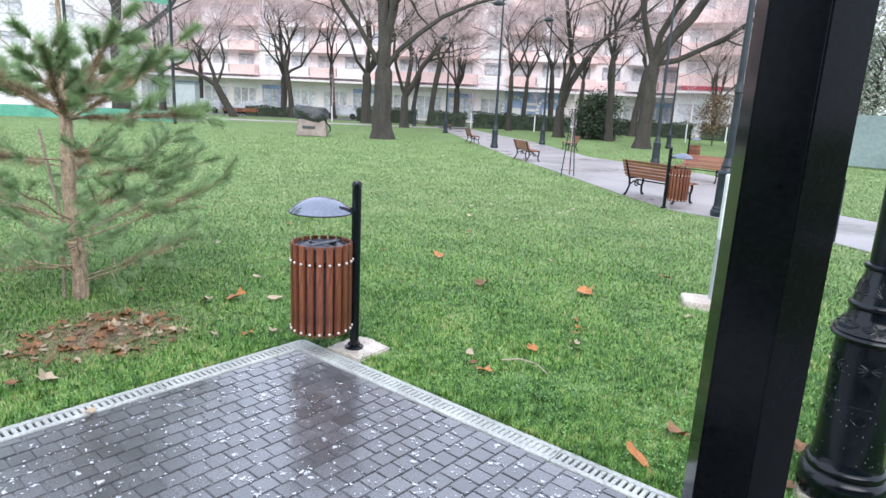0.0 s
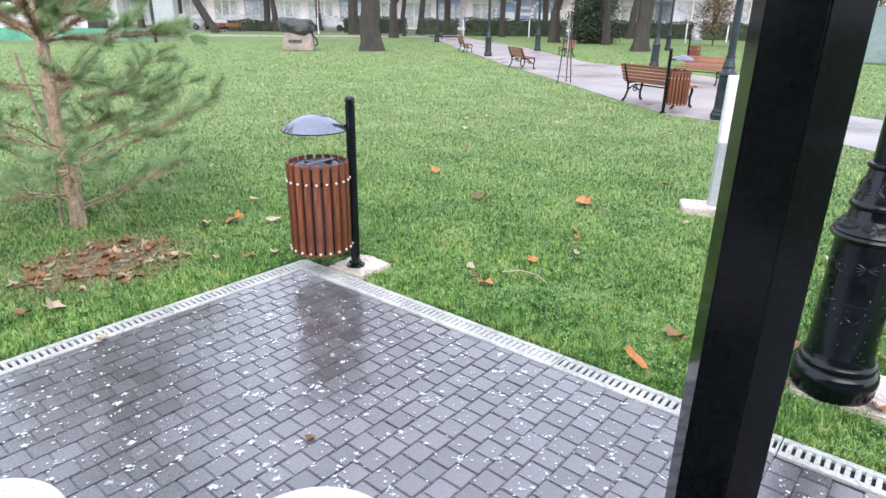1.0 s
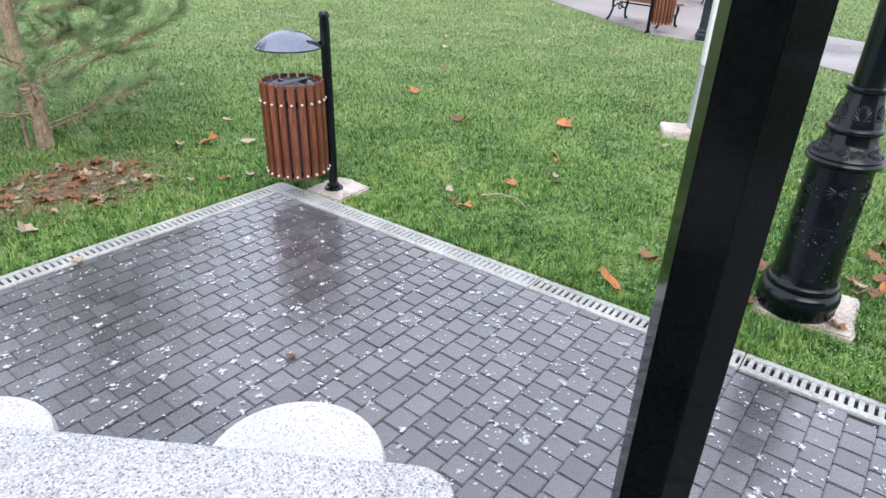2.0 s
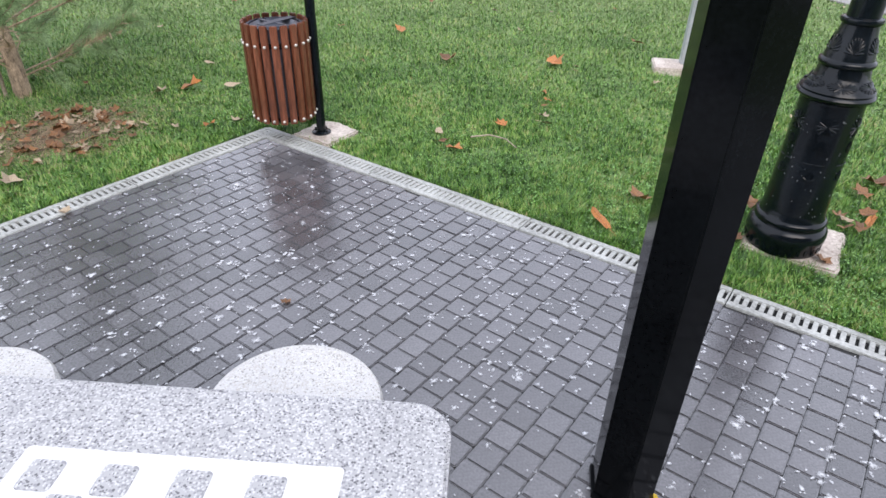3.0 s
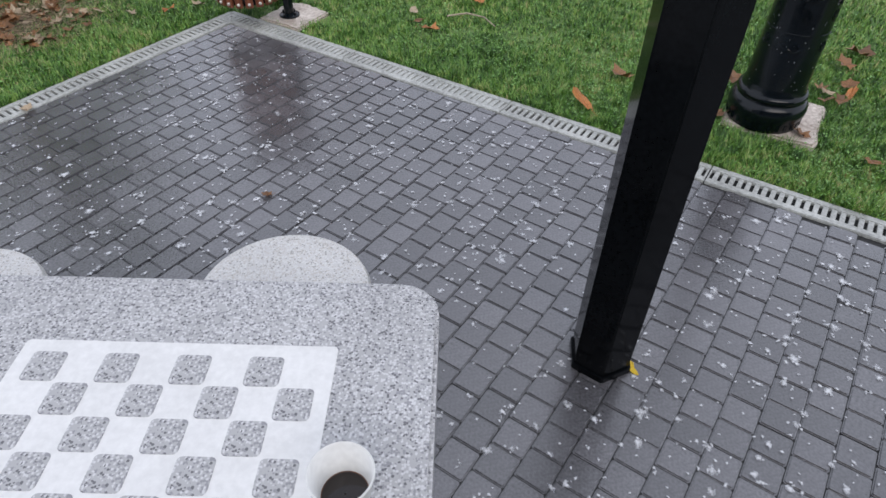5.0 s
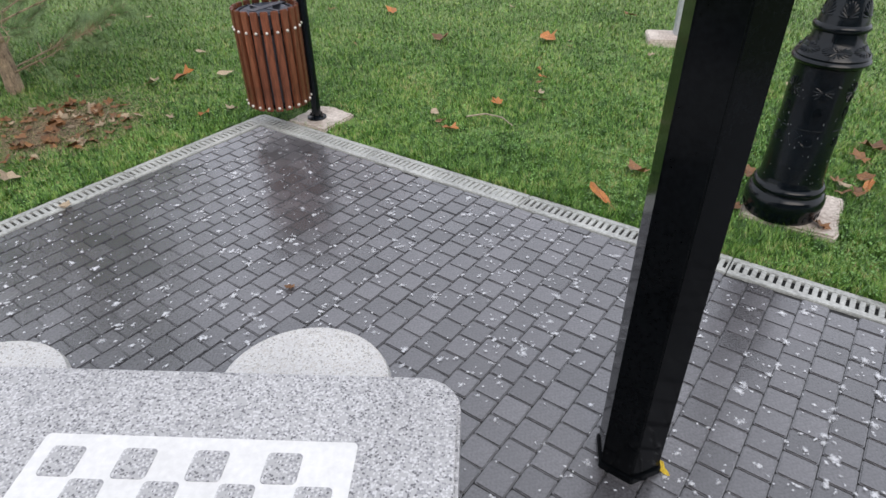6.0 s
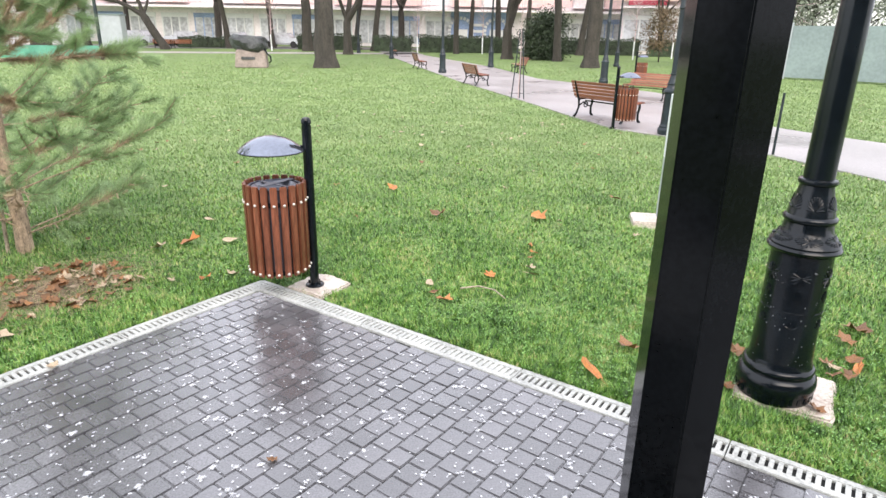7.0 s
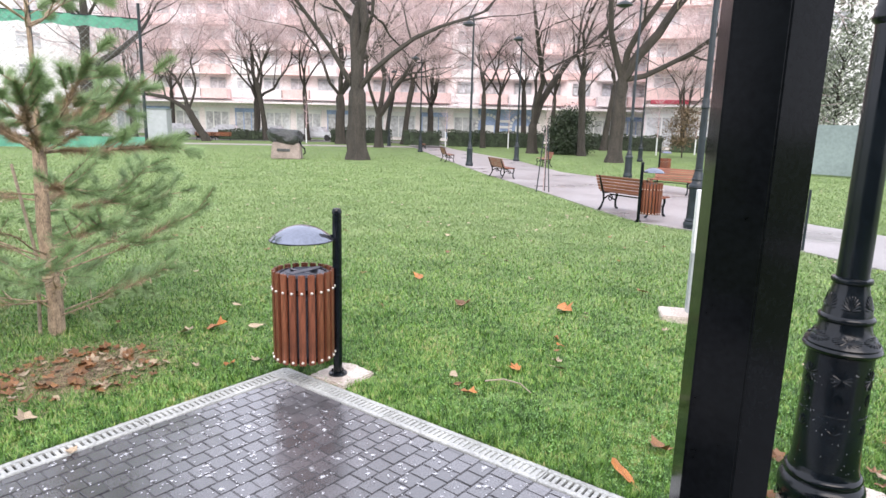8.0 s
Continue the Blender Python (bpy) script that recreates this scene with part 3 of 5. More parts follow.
        tagged(part("paint_chips", chip, M["scratch"], t, "pale chips in the black paint"), kind="stuff")
    else:
        arm = B()
        tube(arm, [(0, 0, height - 0.1), (0.1, 0, height + 0.12), (0.35, 0, height + 0.2), (0.55, 0, height + 0.1), (0.6, 0, height)], [0.03, 0.03, 0.025, 0.02, 0.02], 6)
        part("arm", arm, material, t)
        part("luminaire", lathe(B(), [(0.05, 0.02), (0.1, 0), (0.26, -0.08), (0.3, -0.14), (0.24, -0.15), (0.16, -0.2), (0.02, -0.22)], 18, (0.6, 0, height)), material, t, "shallow domed lamp head")
    return t


lamp_post((0.88, -2.795, 0.018), 0, 4.6, M["iron"], True)
far_lamp = lamp_post((8.75, 0.82, 0), 30, 6.2, M["iron_far"], False)
for x, y, r in ((19.25, 7.3, 100), (18.95, 14.7, 60), (24.65, 16.3, 200), (27.7, 26.5, 90), (32.0, 12.9, 150)):
    copy_thing(far_lamp, pose(x, y, 0, 0, 0, r))
x, y = polar(-7.5, 62)
copy_thing(far_lamp, pose(x, y, 0, 0, 0, 40))
copy_thing(far_lamp, pose(33.5, 36.0, 0, 0, 0, 10))

# ---- benches ----


def bench(place, turn, length=1.7):
    """Faces +y; slats along x on cast legs."""
    t = thing("park_bench", place, "brown slatted park bench with black scrolled cast-iron legs", "bench", "park benches", turn=turn)
    n = 5
    for i in range(n):
        s = part("seat_slat", box(B(), (0, -0.16 + i * 0.088, 0.43 + 0.012 * abs(i - 2) / 2), (length, 0.075, 0.032), bevel=0.006), M["bench_slat"], t)
    for i in range(5):
        z = 0.50 + i * 0.072
        part("back_slat", box(B(), (0, -0.235 - i * 0.028, z), (length, 0.026, 0.062), Matrix.Rotation(radians(18), 4, "X"), bevel=0.005), M["bench_slat"], t)
    for x in (-length / 2 + 0.14, length / 2 - 0.14):
        bm = B()
        tube(bm, [(x, 0.27, 0), (x, 0.21, 0.06), (x, 0.2, 0.2), (x, 0.24, 0.33), (x, 0.22, 0.41)], [0.034, 0.028, 0.025, 0.028, 0.03], 6)
        tube(bm, [(x, -0.33, 0), (x, -0.26, 0.07), (x, -0.19, 0.22), (x, -0.2, 0.38), (x, -0.255, 0.5), (x, -0.37, 0.82)], [0.034, 0.028, 0.025, 0.028, 0.026, 0.02], 6)
        tube(bm, [(x, -0.2, 0.4), (x, 0.0, 0.41), (x, 0.22, 0.41)], [0.018, 0.018, 0.018], 6)
        tube(bm, [(x, -0.17, 0.26), (x, -0.05, 0.33), (x, 0.08, 0.25), (x, 0.2, 0.22)], [0.018, 0.02, 0.02, 0.018], 6)
        tube(bm, [(x + 0, 0.03 + 0.06 * math.cos(a), 0.27 + 0.06 * math.sin(a)) for a in [k * math.pi / 5 for k in range(10)]], [0.015] * 10, 5)
        part("leg", bm, M["iron"], t, "scrolled cast-iron leg")
    part("stretcher", box(B(), (0, 0, 0.36), (length - 0.28, 0.02, 0.03)), M["iron"], t)
    return t


def facing(fx, fy):
    return math.degrees(math.atan2(-fx, fy))


first_bench = bench((9.80, 2.50, 0.012), 0)
SMALLER = Matrix.Diagonal((0.9, 0.9, 0.9, 1))
first_bench.matrix_world = pose(9.80, 2.50, 0.012, 0, 0, facing(0.955, -0.295)) @ SMALLER
for x, y, fx, fy in ((14.75, 3.75, -0.9, 0.15), (14.95, 9.8, 0.85, -0.52), (20.6, 17.5, 0.8, -0.6), (22.1, 12.9, -0.72, 0.68), (32.3, 30.8, 0.75, -0.66)):
    copy_thing(first_bench, pose(x, y, 0.012, 0, 0, facing(fx, fy)) @ SMALLER)

for x, y in ((24.95, 51.4), (26.35, 50.7)):
    copy_thing(first_bench, pose(x, y, 0.012, 0, 0, facing(0.46, 0.89)))

# ---- white post, stakes, rock ----
post = thing("signpost", (3.372, -1.243, 0.05), "square white post with a grey foot on a concrete footing", "post", turn=30)
part("upper_shaft", box(B(), (0, 0, 0.83), (0.105, 0.105, 0.56), bevel=0.006), M["post_white"], post)
part("lower_shaft", box(B(), (0, 0, 0.275), (0.102, 0.102, 0.55), bevel=0.006), M["post_grey"], post, "grey painted foot")
s = tagged(new("stake", mesh_of("stake", tube(B(), [(0, 0, -0.1), (0, 0, 0.9)], [0.02, 0.018], 8), M["iron_far"])), "thin dark metal stake in the lawn", "stake")
s.matrix_world = pose(7.95, -1.09, 0)

mon = thing("rock_monument", (14.75, 22.6, 0), "dark boulder lying on a pinkish stone plinth in the lawn", "monument", turn=-40)
bm = box(B(), (0, 0, 0.38), (1.3, 0.85, 0.8), bevel=0.05)
for v in bm.verts:
    v.co.x *= 1.08 - 0.12 * v.co.z
    v.co += Vector((noise.noise(v.co * 3), noise.noise(v.co * 2 + Vector((5, 0, 0))), 0)) * 0.06
part("plinth", bm, M["plinth"], mon, "pinkish stone plinth")
part("plaque", box(B(), (-0.1, -0.47, 0.42), (0.6, 0.04, 0.12), bevel=0.01), M["rock"], mon)
bm = B()
bmesh.ops.create_icosphere(bm, subdivisions=4, radius=1)
for v in bm.verts:
    d = 1 + 0.22 * noise.noise(v.co * 1.6) + 0.1 * noise.noise(v.co * 4)
    v.co = Vector((v.co.x * 0.86 * d, v.co.y * 0.66 * d, min(0.62, max(-0.7, v.co.z)) * 0.5 * d + 1.06 + 0.08 * v.co.x * -1))
part("boulder", bm, M["rock"], mon, "dark rough boulder")
part("iron_hook", tube(B(), [(0.62, -0.3, 0.86), (0.74, -0.42, 0.62), (0.88, -0.46, 0.5), (0.9, -0.46, 0.3), (0.8, -0.46, 0.22)], [0.035, 0.035, 0.04, 0.035, 0.03], 7), M["iron"], mon, "black bent iron hook")

# ---- bare trees ----


def bare_tree(place, seed, h, r, fork, limbs, twigs=8, label="tall bare winter tree with grey-brown bark", lean=(0, 0)):
    """limbs: (bearing, tilt from upright, length, radius) of each main limb, or how many."""
    rd = random.Random(seed)
    t = thing("tree", place, label, "tree", "bare park trees")
    bm = B()
    top = Vector((lean[0] * fork, lean[1] * fork, fork))
    pts = [(0, 0, -0.1), (0, 0, 0.12), (top.x * 0.1, top.y * 0.1, 0.45)] + [(top.x * k + 0.1 * r * rd.uniform(-1, 1), top.y * k + 0.1 * r * rd.uniform(-1, 1), fork * k) for k in (0.3, 0.5, 0.7, 0.88, 1.0)]
    tube(bm, pts, [r * 1.45, r * 1.3, r * 1.08, r, r * 0.95, r * 0.92, r * 0.88, r * 0.45], 14)
    for v in bm.verts:
        a = math.atan2(v.co.y, v.co.x)
        v.co.xy *= 1 + 0.07 * math.sin(5 * a + v.co.z) + 0.12 * noise.noise(v.co * 2.2 / max(r, 0.2))
    part("trunk", bm, M["bark"], t, "furrowed bark")
    if isinstance(limbs, int):
        limbs = [(360 * (k + rd.random() * 0.6) / limbs, rd.uniform(12, 38), (h - fork) * rd.uniform(0.8, 1.1), r * rd.uniform(0.36, 0.52)) for k in range(limbs)]
    fine = B()

    def grow(m, p, d, length, rad, level):
        n = (7, 5, 4, 2)[level]
        pts, rs = [p.copy()], [rad]
        q, dd = p.copy(), d.copy()
        for k in range(n):
            dd = (dd + Vector((rd.gauss(0, 0.24), rd.gauss(0, 0.24), rd.gauss(0.05, 0.15)))).normalized()
            q = q + dd * (length / n)
            pts.append(q.copy())
            rs.append(rad * (1 - 0.72 * (k + 1) / n))
        tube(m, pts, rs, (9, 6, 4, 3)[min(level, 3)], cap=level == 0)
        if level >= 3:
            return
        kids = (7, twigs + 2, twigs + 3)[level]
        for k in range(kids):
            f = 0.25 + 0.75 * (k + rd.random()) / kids
            i = min(int(f * n), n - 1)
            o = pts[i].lerp(pts[i + 1], f * n - i)
            seg = (pts[i + 1] - pts[i]).normalized()
            side = seg.orthogonal().normalized()
            side.rotate(Matrix.Rotation(rd.uniform(0, 6.283), 3, seg))
            nd = (seg * rd.uniform(0.5, 1.0) + side * rd.uniform(0.5, 1.15) + Vector((0, 0, 0.15))).normalized()
            grow(m if level == 0 else fine, o, nd, length * rd.uniform(0.38, 0.62), max(0.010, rs[i] * (0.44, 0.42, 0.36)[level]), level + 1)

    for az, tilt, ln, rad in limbs:
        m = B()
        a, b = radians(az), radians(tilt)
        grow(m, top - Vector((0, 0, 0.85 * r)), Vector((math.sin(b) * math.cos(a), math.sin(b) * math.sin(a), math.cos(b))), ln, rad, 0)
        part("limb", m, M["bark"], t)
    part("crown", fine, M["twig"], t, "thin bare twigs, coloured pale for haze")
    return t


# bearings: 0 is east, 90 north; across the view runs from about 135 to -45
bare_tree((17.5, 20.7, 0), 1, 15, 0.46, 3.6, [(130, 11, 10, 0.25), (80, 3, 11, 0.31), (-45, 10, 11, 0.33), (-45, 24, 9, 0.14), (135, 36, 8, 0.14)])
bare_tree((29.4, 13.2, 0), 2, 14, 0.38, 4.7, [(132, 18, 9, 0.19), (110, 3, 10, 0.19), (-48, 17, 10, 0.29), (-50, 58, 8.5, 0.16)], lean=(0.02, -0.025))
t3 = bare_tree((32.7, 41.5, 0), 3, 15, 0.40, 4.5, 5)
t4 = bare_tree((30.5, 33.9, 0), 4, 13, 0.30, 2.6, [(-50, 42, 9, 0.24), (60, 8, 10, 0.2), (150, 22, 8, 0.15)])
t5 = bare_tree((35.1, 22.6, 0), 5, 14, 0.33, 2.2, [(-45, 9, 12, 0.27), (130, 12, 11, 0.22), (20, 20, 8, 0.12)])
t6 = bare_tree((35.3, 18.7, 0), 6, 15, 0.24, 5.5, 4, lean=(-0.03, 0.03))
t7 = bare_tree((32.5, 55.0, 0), 7, 14, 0.33, 4.2, 6)
t8 = bare_tree((38.9, 39.9, 0), 8, 13, 0.27, 6.0, 4, lean=(0.09, -0.09))
x, y = polar(-19.0, 58)
t9 = bare_tree((x, y, 0), 9, 12, 0.30, 2.8, [(135, 62, 8, 0.2), (120, 25, 7, 0.17), (-40, 25, 6, 0.12)], lean=(-0.35, 0.35))
for k, (src, deg, dist, turn, s) in enumerate(((t6, 5.3, 55, 70, 0.9), (t6, 6.5, 62, 150, 0.9), (t7, -24.5, 64, 40, 0.9), (t8, -14.0, 63, 200, 0.95), (t6, -10.5, 66, 20, 1.0), (t6, -21.5, 70, 110, 0.9),
                                               (t7, 0.5, 66, 300, 0.95), (t6, 11.5, 60, 250, 0.9), (t8, 16.0, 58, 10, 1.0), (t7, 22.5, 62, 80, 0.75), (t6, 26.5, 66, 190, 0.9), (t8, -3.5, 68, 10, 0.9), (t6, 14.0, 67, 10, 0.85), (t8, 9.0, 66, 100, 1.0))):
    x, y = polar(deg, dist)
    o = copy_thing(src, pose(x, y, 0, 0, 0, turn))
    o.scale = (s, s, s)
# ivy-dark tree behind the court fence
x, y = polar(-27.5, 46)
bare_tree((x, y, 0), 10, 15, 0.55, 5.0, [(-30, 62, 10, 0.24), (100, 20, 10, 0.3), (20, 12, 10, 0.3)])

# ---- leafy plants ----


def leaves_mesh(name, centres, size, material, seed, droop=0.0):
    """One small pointed quad a leaf, turned at random, at each centre."""
    r = np.random.default_rng(seed)
    n = len(centres)
    d = r.normal(size=(n, 3))
    d[:, 2] -= droop
    d /= np.linalg.norm(d, axis=1)[:, None]
    e = np.cross(d, r.normal(size=(n, 3)))
    e /= np.linalg.norm(e, axis=1)[:, None]
    s = (size * r.uniform(0.6, 1.3, n))[:, None]
    c = np.asarray(centres)
    v = np.stack([c - d * s, c + e * s * 0.42, c + d * s, c - e * s * 0.42], 1).reshape(-1, 3)
    return raw(name, v, np.arange(4 * n).reshape(-1, 4), material)


def leafy(name, place, label, category, h, w, z0, material, n, size, seed, trunk=0.05, shape="round", group=""):
    """A stem with crooked limbs and a crown of leaf clumps of uneven outline."""
    t = thing(name, place, label, category, group)
    rd = random.Random(seed)
    r = np.random.default_rng(seed)
    part("trunk", tube(B(), [(0, 0, -0.05), (0.02, 0.01, z0 + 0.3), (0.0, 0.03, z0 + (h - z0) * 0.6)], [trunk, trunk * 0.8, trunk * 0.3], 7), M["bark"], t)
    clumps = []
    bm = B()
    for _ in range(46):
        f = rd.random()
        a = rd.uniform(0, 6.283)
        wide = math.sin(math.pi * min(1, 0.16 + 0.84 * f)) ** 0.6 if shape == "round" else (1 - f) ** 0.8 + 0.12
        q = rd.random() ** 0.4 * wide * w / 2
        p = np.array((q * math.cos(a), q * math.sin(a), z0 + f * (h - z0)))
        clumps.append((p, rd.uniform(0.5, 1.2) * w * 0.15))
        tube(bm, [(0, 0, max(z0 * 0.7, p[2] - 0.4 * w * 0.5)), (p[0] * 0.5, p[1] * 0.5, p[2] - 0.1 * w), tuple(p)], [trunk * 0.35, trunk * 0.22, trunk * 0.08], 4)
    part("limbs", bm, M["bark"], t)
    k = n // len(clumps)
    c = np.concatenate([p + r.normal(size=(k, 3)) * s * (1, 1, 0.8) for p, s in clumps])
    c = c[c[:, 2] > 0.03]
    crown = part("crown", leaves_mesh("crown", c, size, material, seed), None, t)
    return t


leafy("shrub", (36.6, 20.6, 0), "large rounded dark evergreen shrub", "shrub", 2.9, 3.0, 0.1, M["hedge"], 16000, 0.09, 1, 0.08)
x, y = polar(22.6, 47)
leafy("small_tree", (x, y, 0), "small tree with thin russet autumn leaves", "tree", 3.2, 2.3, 1.0, M["autumn"], 2600, 0.09, 2, 0.05)
for k, (deg, dist, h, w) in enumerate(((33.5, 37, 8.5, 4.0), (31.3, 40, 7.0, 3.2), (37.0, 41, 9.5, 4.6), (40.5, 38, 8.0, 4.0))):
    x, y = polar(deg, dist)
    leafy("conifer", (x, y, 0), "tall dark grey-green conifer behind a fence wall", "tree", h, w, 0.6, M["conifer"], 6000, 0.11, 10 + k, 0.14, "cone", "conifers")


def hedge(a, b, h, seed):
    a, b = Vector((*a, 0)), Vector((*b, 0))
    d = (b - a).length
    t = thing("hedge", tuple(a), "clipped dark evergreen hedge along the street", "hedge", "hedges", turn=math.degrees(math.atan2(b.y - a.y, b.x - a.x)))
    part("hedge_core", box(B(), (d / 2, 0, h / 2 - 0.1), (d - 0.3, 0.6, h - 0.2)), M["hedge"], t)
    r = np.random.default_rng(seed)
    n = int(d * 800)
    c = r.uniform((0, -0.5, 0.02), (d, 0.5, h), size=(n, 3))
    c[:, 2] += 0.08 * np.sin(c[:, 0] * 2.3 + seed)
    edge = np.maximum(np.abs(c[:, 1]) / 0.5, c[:, 2] / h) > 0.6
    part("foliage", leaves_mesh("foliage", c[edge], 0.085, M["hedge"], seed), None, t)


for k, (d0, r0, d1, r1, h) in enumerate(((-8.5, 62, -3.0, 61, 1.4), (-2.0, 58, 1.5, 57.5, 1.35), (2.0, 57.6, 10.8, 60, 1.45), (12.5, 60, 21, 61, 1.4), (21.6, 60, 28, 61, 1.4), (-18, 64.5, -12, 64, 1.0))):
    hedge(polar(d0, r0), polar(d1, r1), h, 30 + k)

# young staked trees
for k, (deg, dist) in enumerate(((20.5, 50), (23.6, 55), (25.2, 52), (26.4, 56), (27.4, 50), (7.6, 56), (1.9, 56), (-10.6, 57))):
    rd = random.Random(60 + k)
    x, y = polar(deg, dist)
    t = thing("young_tree", (x, y, 0), "slim young tree with a whitewashed stem", "tree", "young trees")
    part("stem", tube(B(), [(0, 0, -0.05), (rd.uniform(-0.05, 0.05), 0, 1.3)], [0.055, 0.05], 7), M["post_white"], t, "whitewashed stem")
    bm = B()
    tube(bm, [(0, 0, 1.28), (0.05, 0.02, 2.6), (0, 0, 4.2)], [0.045, 0.03, 0.008], 6)
    for _ in range(26):
        z, a, l = rd.uniform(1.6, 3.9), rd.uniform(0, 6.28), rd.uniform(0.4, 1.1)
        tube(bm, [(0, 0, z), (0.5 * l * math.cos(a), 0.5 * l * math.sin(a), z + 0.35 * l), (0.8 * l * math.cos(a), 0.8 * l * math.sin(a), z + 0.9 * l)], [0.014, 0.01, 0.004], 3)
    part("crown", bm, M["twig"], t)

# sapling with its tripod of green stakes by the path
sap = thing("staked_sapling", (12.02, 6.15, 0), "leafless sapling held by thin green stakes", "sapling")
for a in (0.4, 2.5, 4.6):
    part("stake", tube(B(), [(0.2 * math.cos(a), 0.2 * math.sin(a), -0.05), (0.04 * math.cos(a), 0.04 * math.sin(a), 1.75)], [0.016, 0.014], 6), M["iron_far"], sap, "green stake")
part("stem", tube(B(), [(0, 0, 0), (0.02, 0, 1.2), (0, 0.01, 2.4)], [0.014, 0.011, 0.004], 5), M["twig"], sap)
bm = B()
rd = random.Random(5)
for _ in range(9):
    z, a = rd.uniform(1.4, 2.2), rd.uniform(0, 6.28)
    tube(bm, [(0, 0, z), (0.1 * math.cos(a), 0.1 * math.sin(a), z + 0.15), (0.16 * math.cos(a), 0.16 * math.sin(a), z + 0.34)], [0.006, 0.005, 0.002], 3)
part("crown", bm, M["twig"], sap)

# ---- pine ----
pine = thing("pine_sapling", (-0.81, 2.06, 0), "young pine with sparse green needles and dry brown ones inside", "tree")
rd = random.Random(11)
part("trunk", tube(B(), [(0, 0, -0.05), (0.01, 0, 0.25), (-0.015, 0.015, 0.8), (0.0, 0.0, 1.4), (0.002, -0.002, 1.54), (0.01, -0.01, 2.0), (0, 0, 2.75)], [0.062, 0.054, 0.049, 0.044, 0.022, 0.017, 0.008], 12), M["pine_bark"], pine, "reddish scaly bark")
green_c, dry_c = [], []  # shoots: start, end, needle count, needle length
RIGHT = Vector((math.cos(radians(-45.5)), math.sin(radians(-45.5)), 0))


def shoot(p, q, n, length, kind):
    (green_c if kind else dry_c).append((np.array(p), np.array(q), n, length))


def pine_branch(z, az, length, rise, r, side, dense, dry, tip=0.0, bare=0.3):
    d = Vector((math.cos(az), math.sin(az), 0))
    pts = [Vector((0, 0, z))]
    for k in range(1, 6):
        f = k / 5
        pts.append(Vector((0, 0, z)) + d * length * f + Vector((rd.gauss(0, 0.02), rd.gauss(0, 0.02), rise * length * f + tip * f * f + rd.gauss(0, 0.012))))
    part("branch", tube(B(), pts, [r * (1 - 0.75 * k / 5) for k in range(6)], 6), M["pine_bark"], pine)
    tw = B()
    for k in range(side):
        f = bare + (1 - bare) * k / max(1, side - 1)
        i = min(4, int(f * 5))
        o = pts[i].lerp(pts[i + 1], f * 5 - i)
        a = az + rd.choice((-1, 1)) * rd.uniform(0.4, 1.1)
        l = rd.uniform(0.18, 0.34) * (1.1 - 0.3 * f)
        e = o + Vector((math.cos(a) * l, math.sin(a) * l, rd.uniform(-0.25, 0.95) * l))
        tube(tw, [o, o.lerp(e, 0.5) + Vector((0, 0, -0.01)), e], [0.005, 0.004, 0.003], 4)
        shoot(o.lerp(e, 0.35), e, int(330 * dense), 0.095, True)
        if rd.random() < dry:
            shoot(pts[i] * 0.7 + pts[0] * 0.3, o, int(190 * dry), 0.09, False)
    shoot(pts[4], pts[5], int(480 * dense), 0.105, True)
    tagged(part("side_twig", tw, M["pine_bark"], pine), kind="stuff")


W = radians(-45.5)
# lowest thin branches, broad and sparse
for k in range(7):
    pine_branch(0.12 + 0.03 * k, W + k * 0.9 + rd.uniform(-0.2, 0.2), rd.uniform(0.7, 1.05), rd.uniform(0.05, 0.4), 0.0075, 9, 1.0, 0.35, 0.1)
for k in range(9):
    pine_branch(0.46 + 0.03 * k, W + 0.3 + k * 0.9 + rd.uniform(-0.2, 0.2), rd.uniform(0.75, 1.05), rd.uniform(0.1, 0.55), 0.008, 11, 0.95, 0.4, 0.12, 0.48)
for k in range(5):
    pine_branch(0.95 + 0.04 * k, W + 0.6 + k * 1.25, rd.uniform(0.45, 0.75), 0.1, 0.008, 7, 1.0, 0.7, 0.0, 0.5)
# main whorl: long level arms and steep ones, densely needled at their ends
for az, ln, rise, tip in ((W, 0.98, 0.05, 0.02), (W + 0.5, 0.72, 0.5, 0.2), (W - 0.5, 0.68, 0.65, 0.2), (W + 1.3, 0.6, 0.5, 0.2), (W + 3.14, 0.85, 0.42, 0.2), (W + 2.7, 0.85, 0.2, 0.15), (W + 3.6, 0.8, 0.62, 0.2), (W - 1.2, 0.6, 0.45, 0.2), (W + 2.1, 0.7, 0.55, 0.2)):
    pine_branch(1.38 + rd.uniform(-0.04, 0.06), az, ln, rise, 0.014, 8, 1.9, 1.3, tip)
for k in range(6):
    pine_branch(2.28 + rd.uniform(-0.03, 0.05), W + k * 1.05, 0.42, 0.6, 0.009, 4, 2.6, 0.0, 0.1)
for k in range(5):
    pine_branch(1.5 + 0.02 * k, W + 0.4 + k * 1.25, 0.3, 0.9, 0.007, 2, 1.5, 0.6)


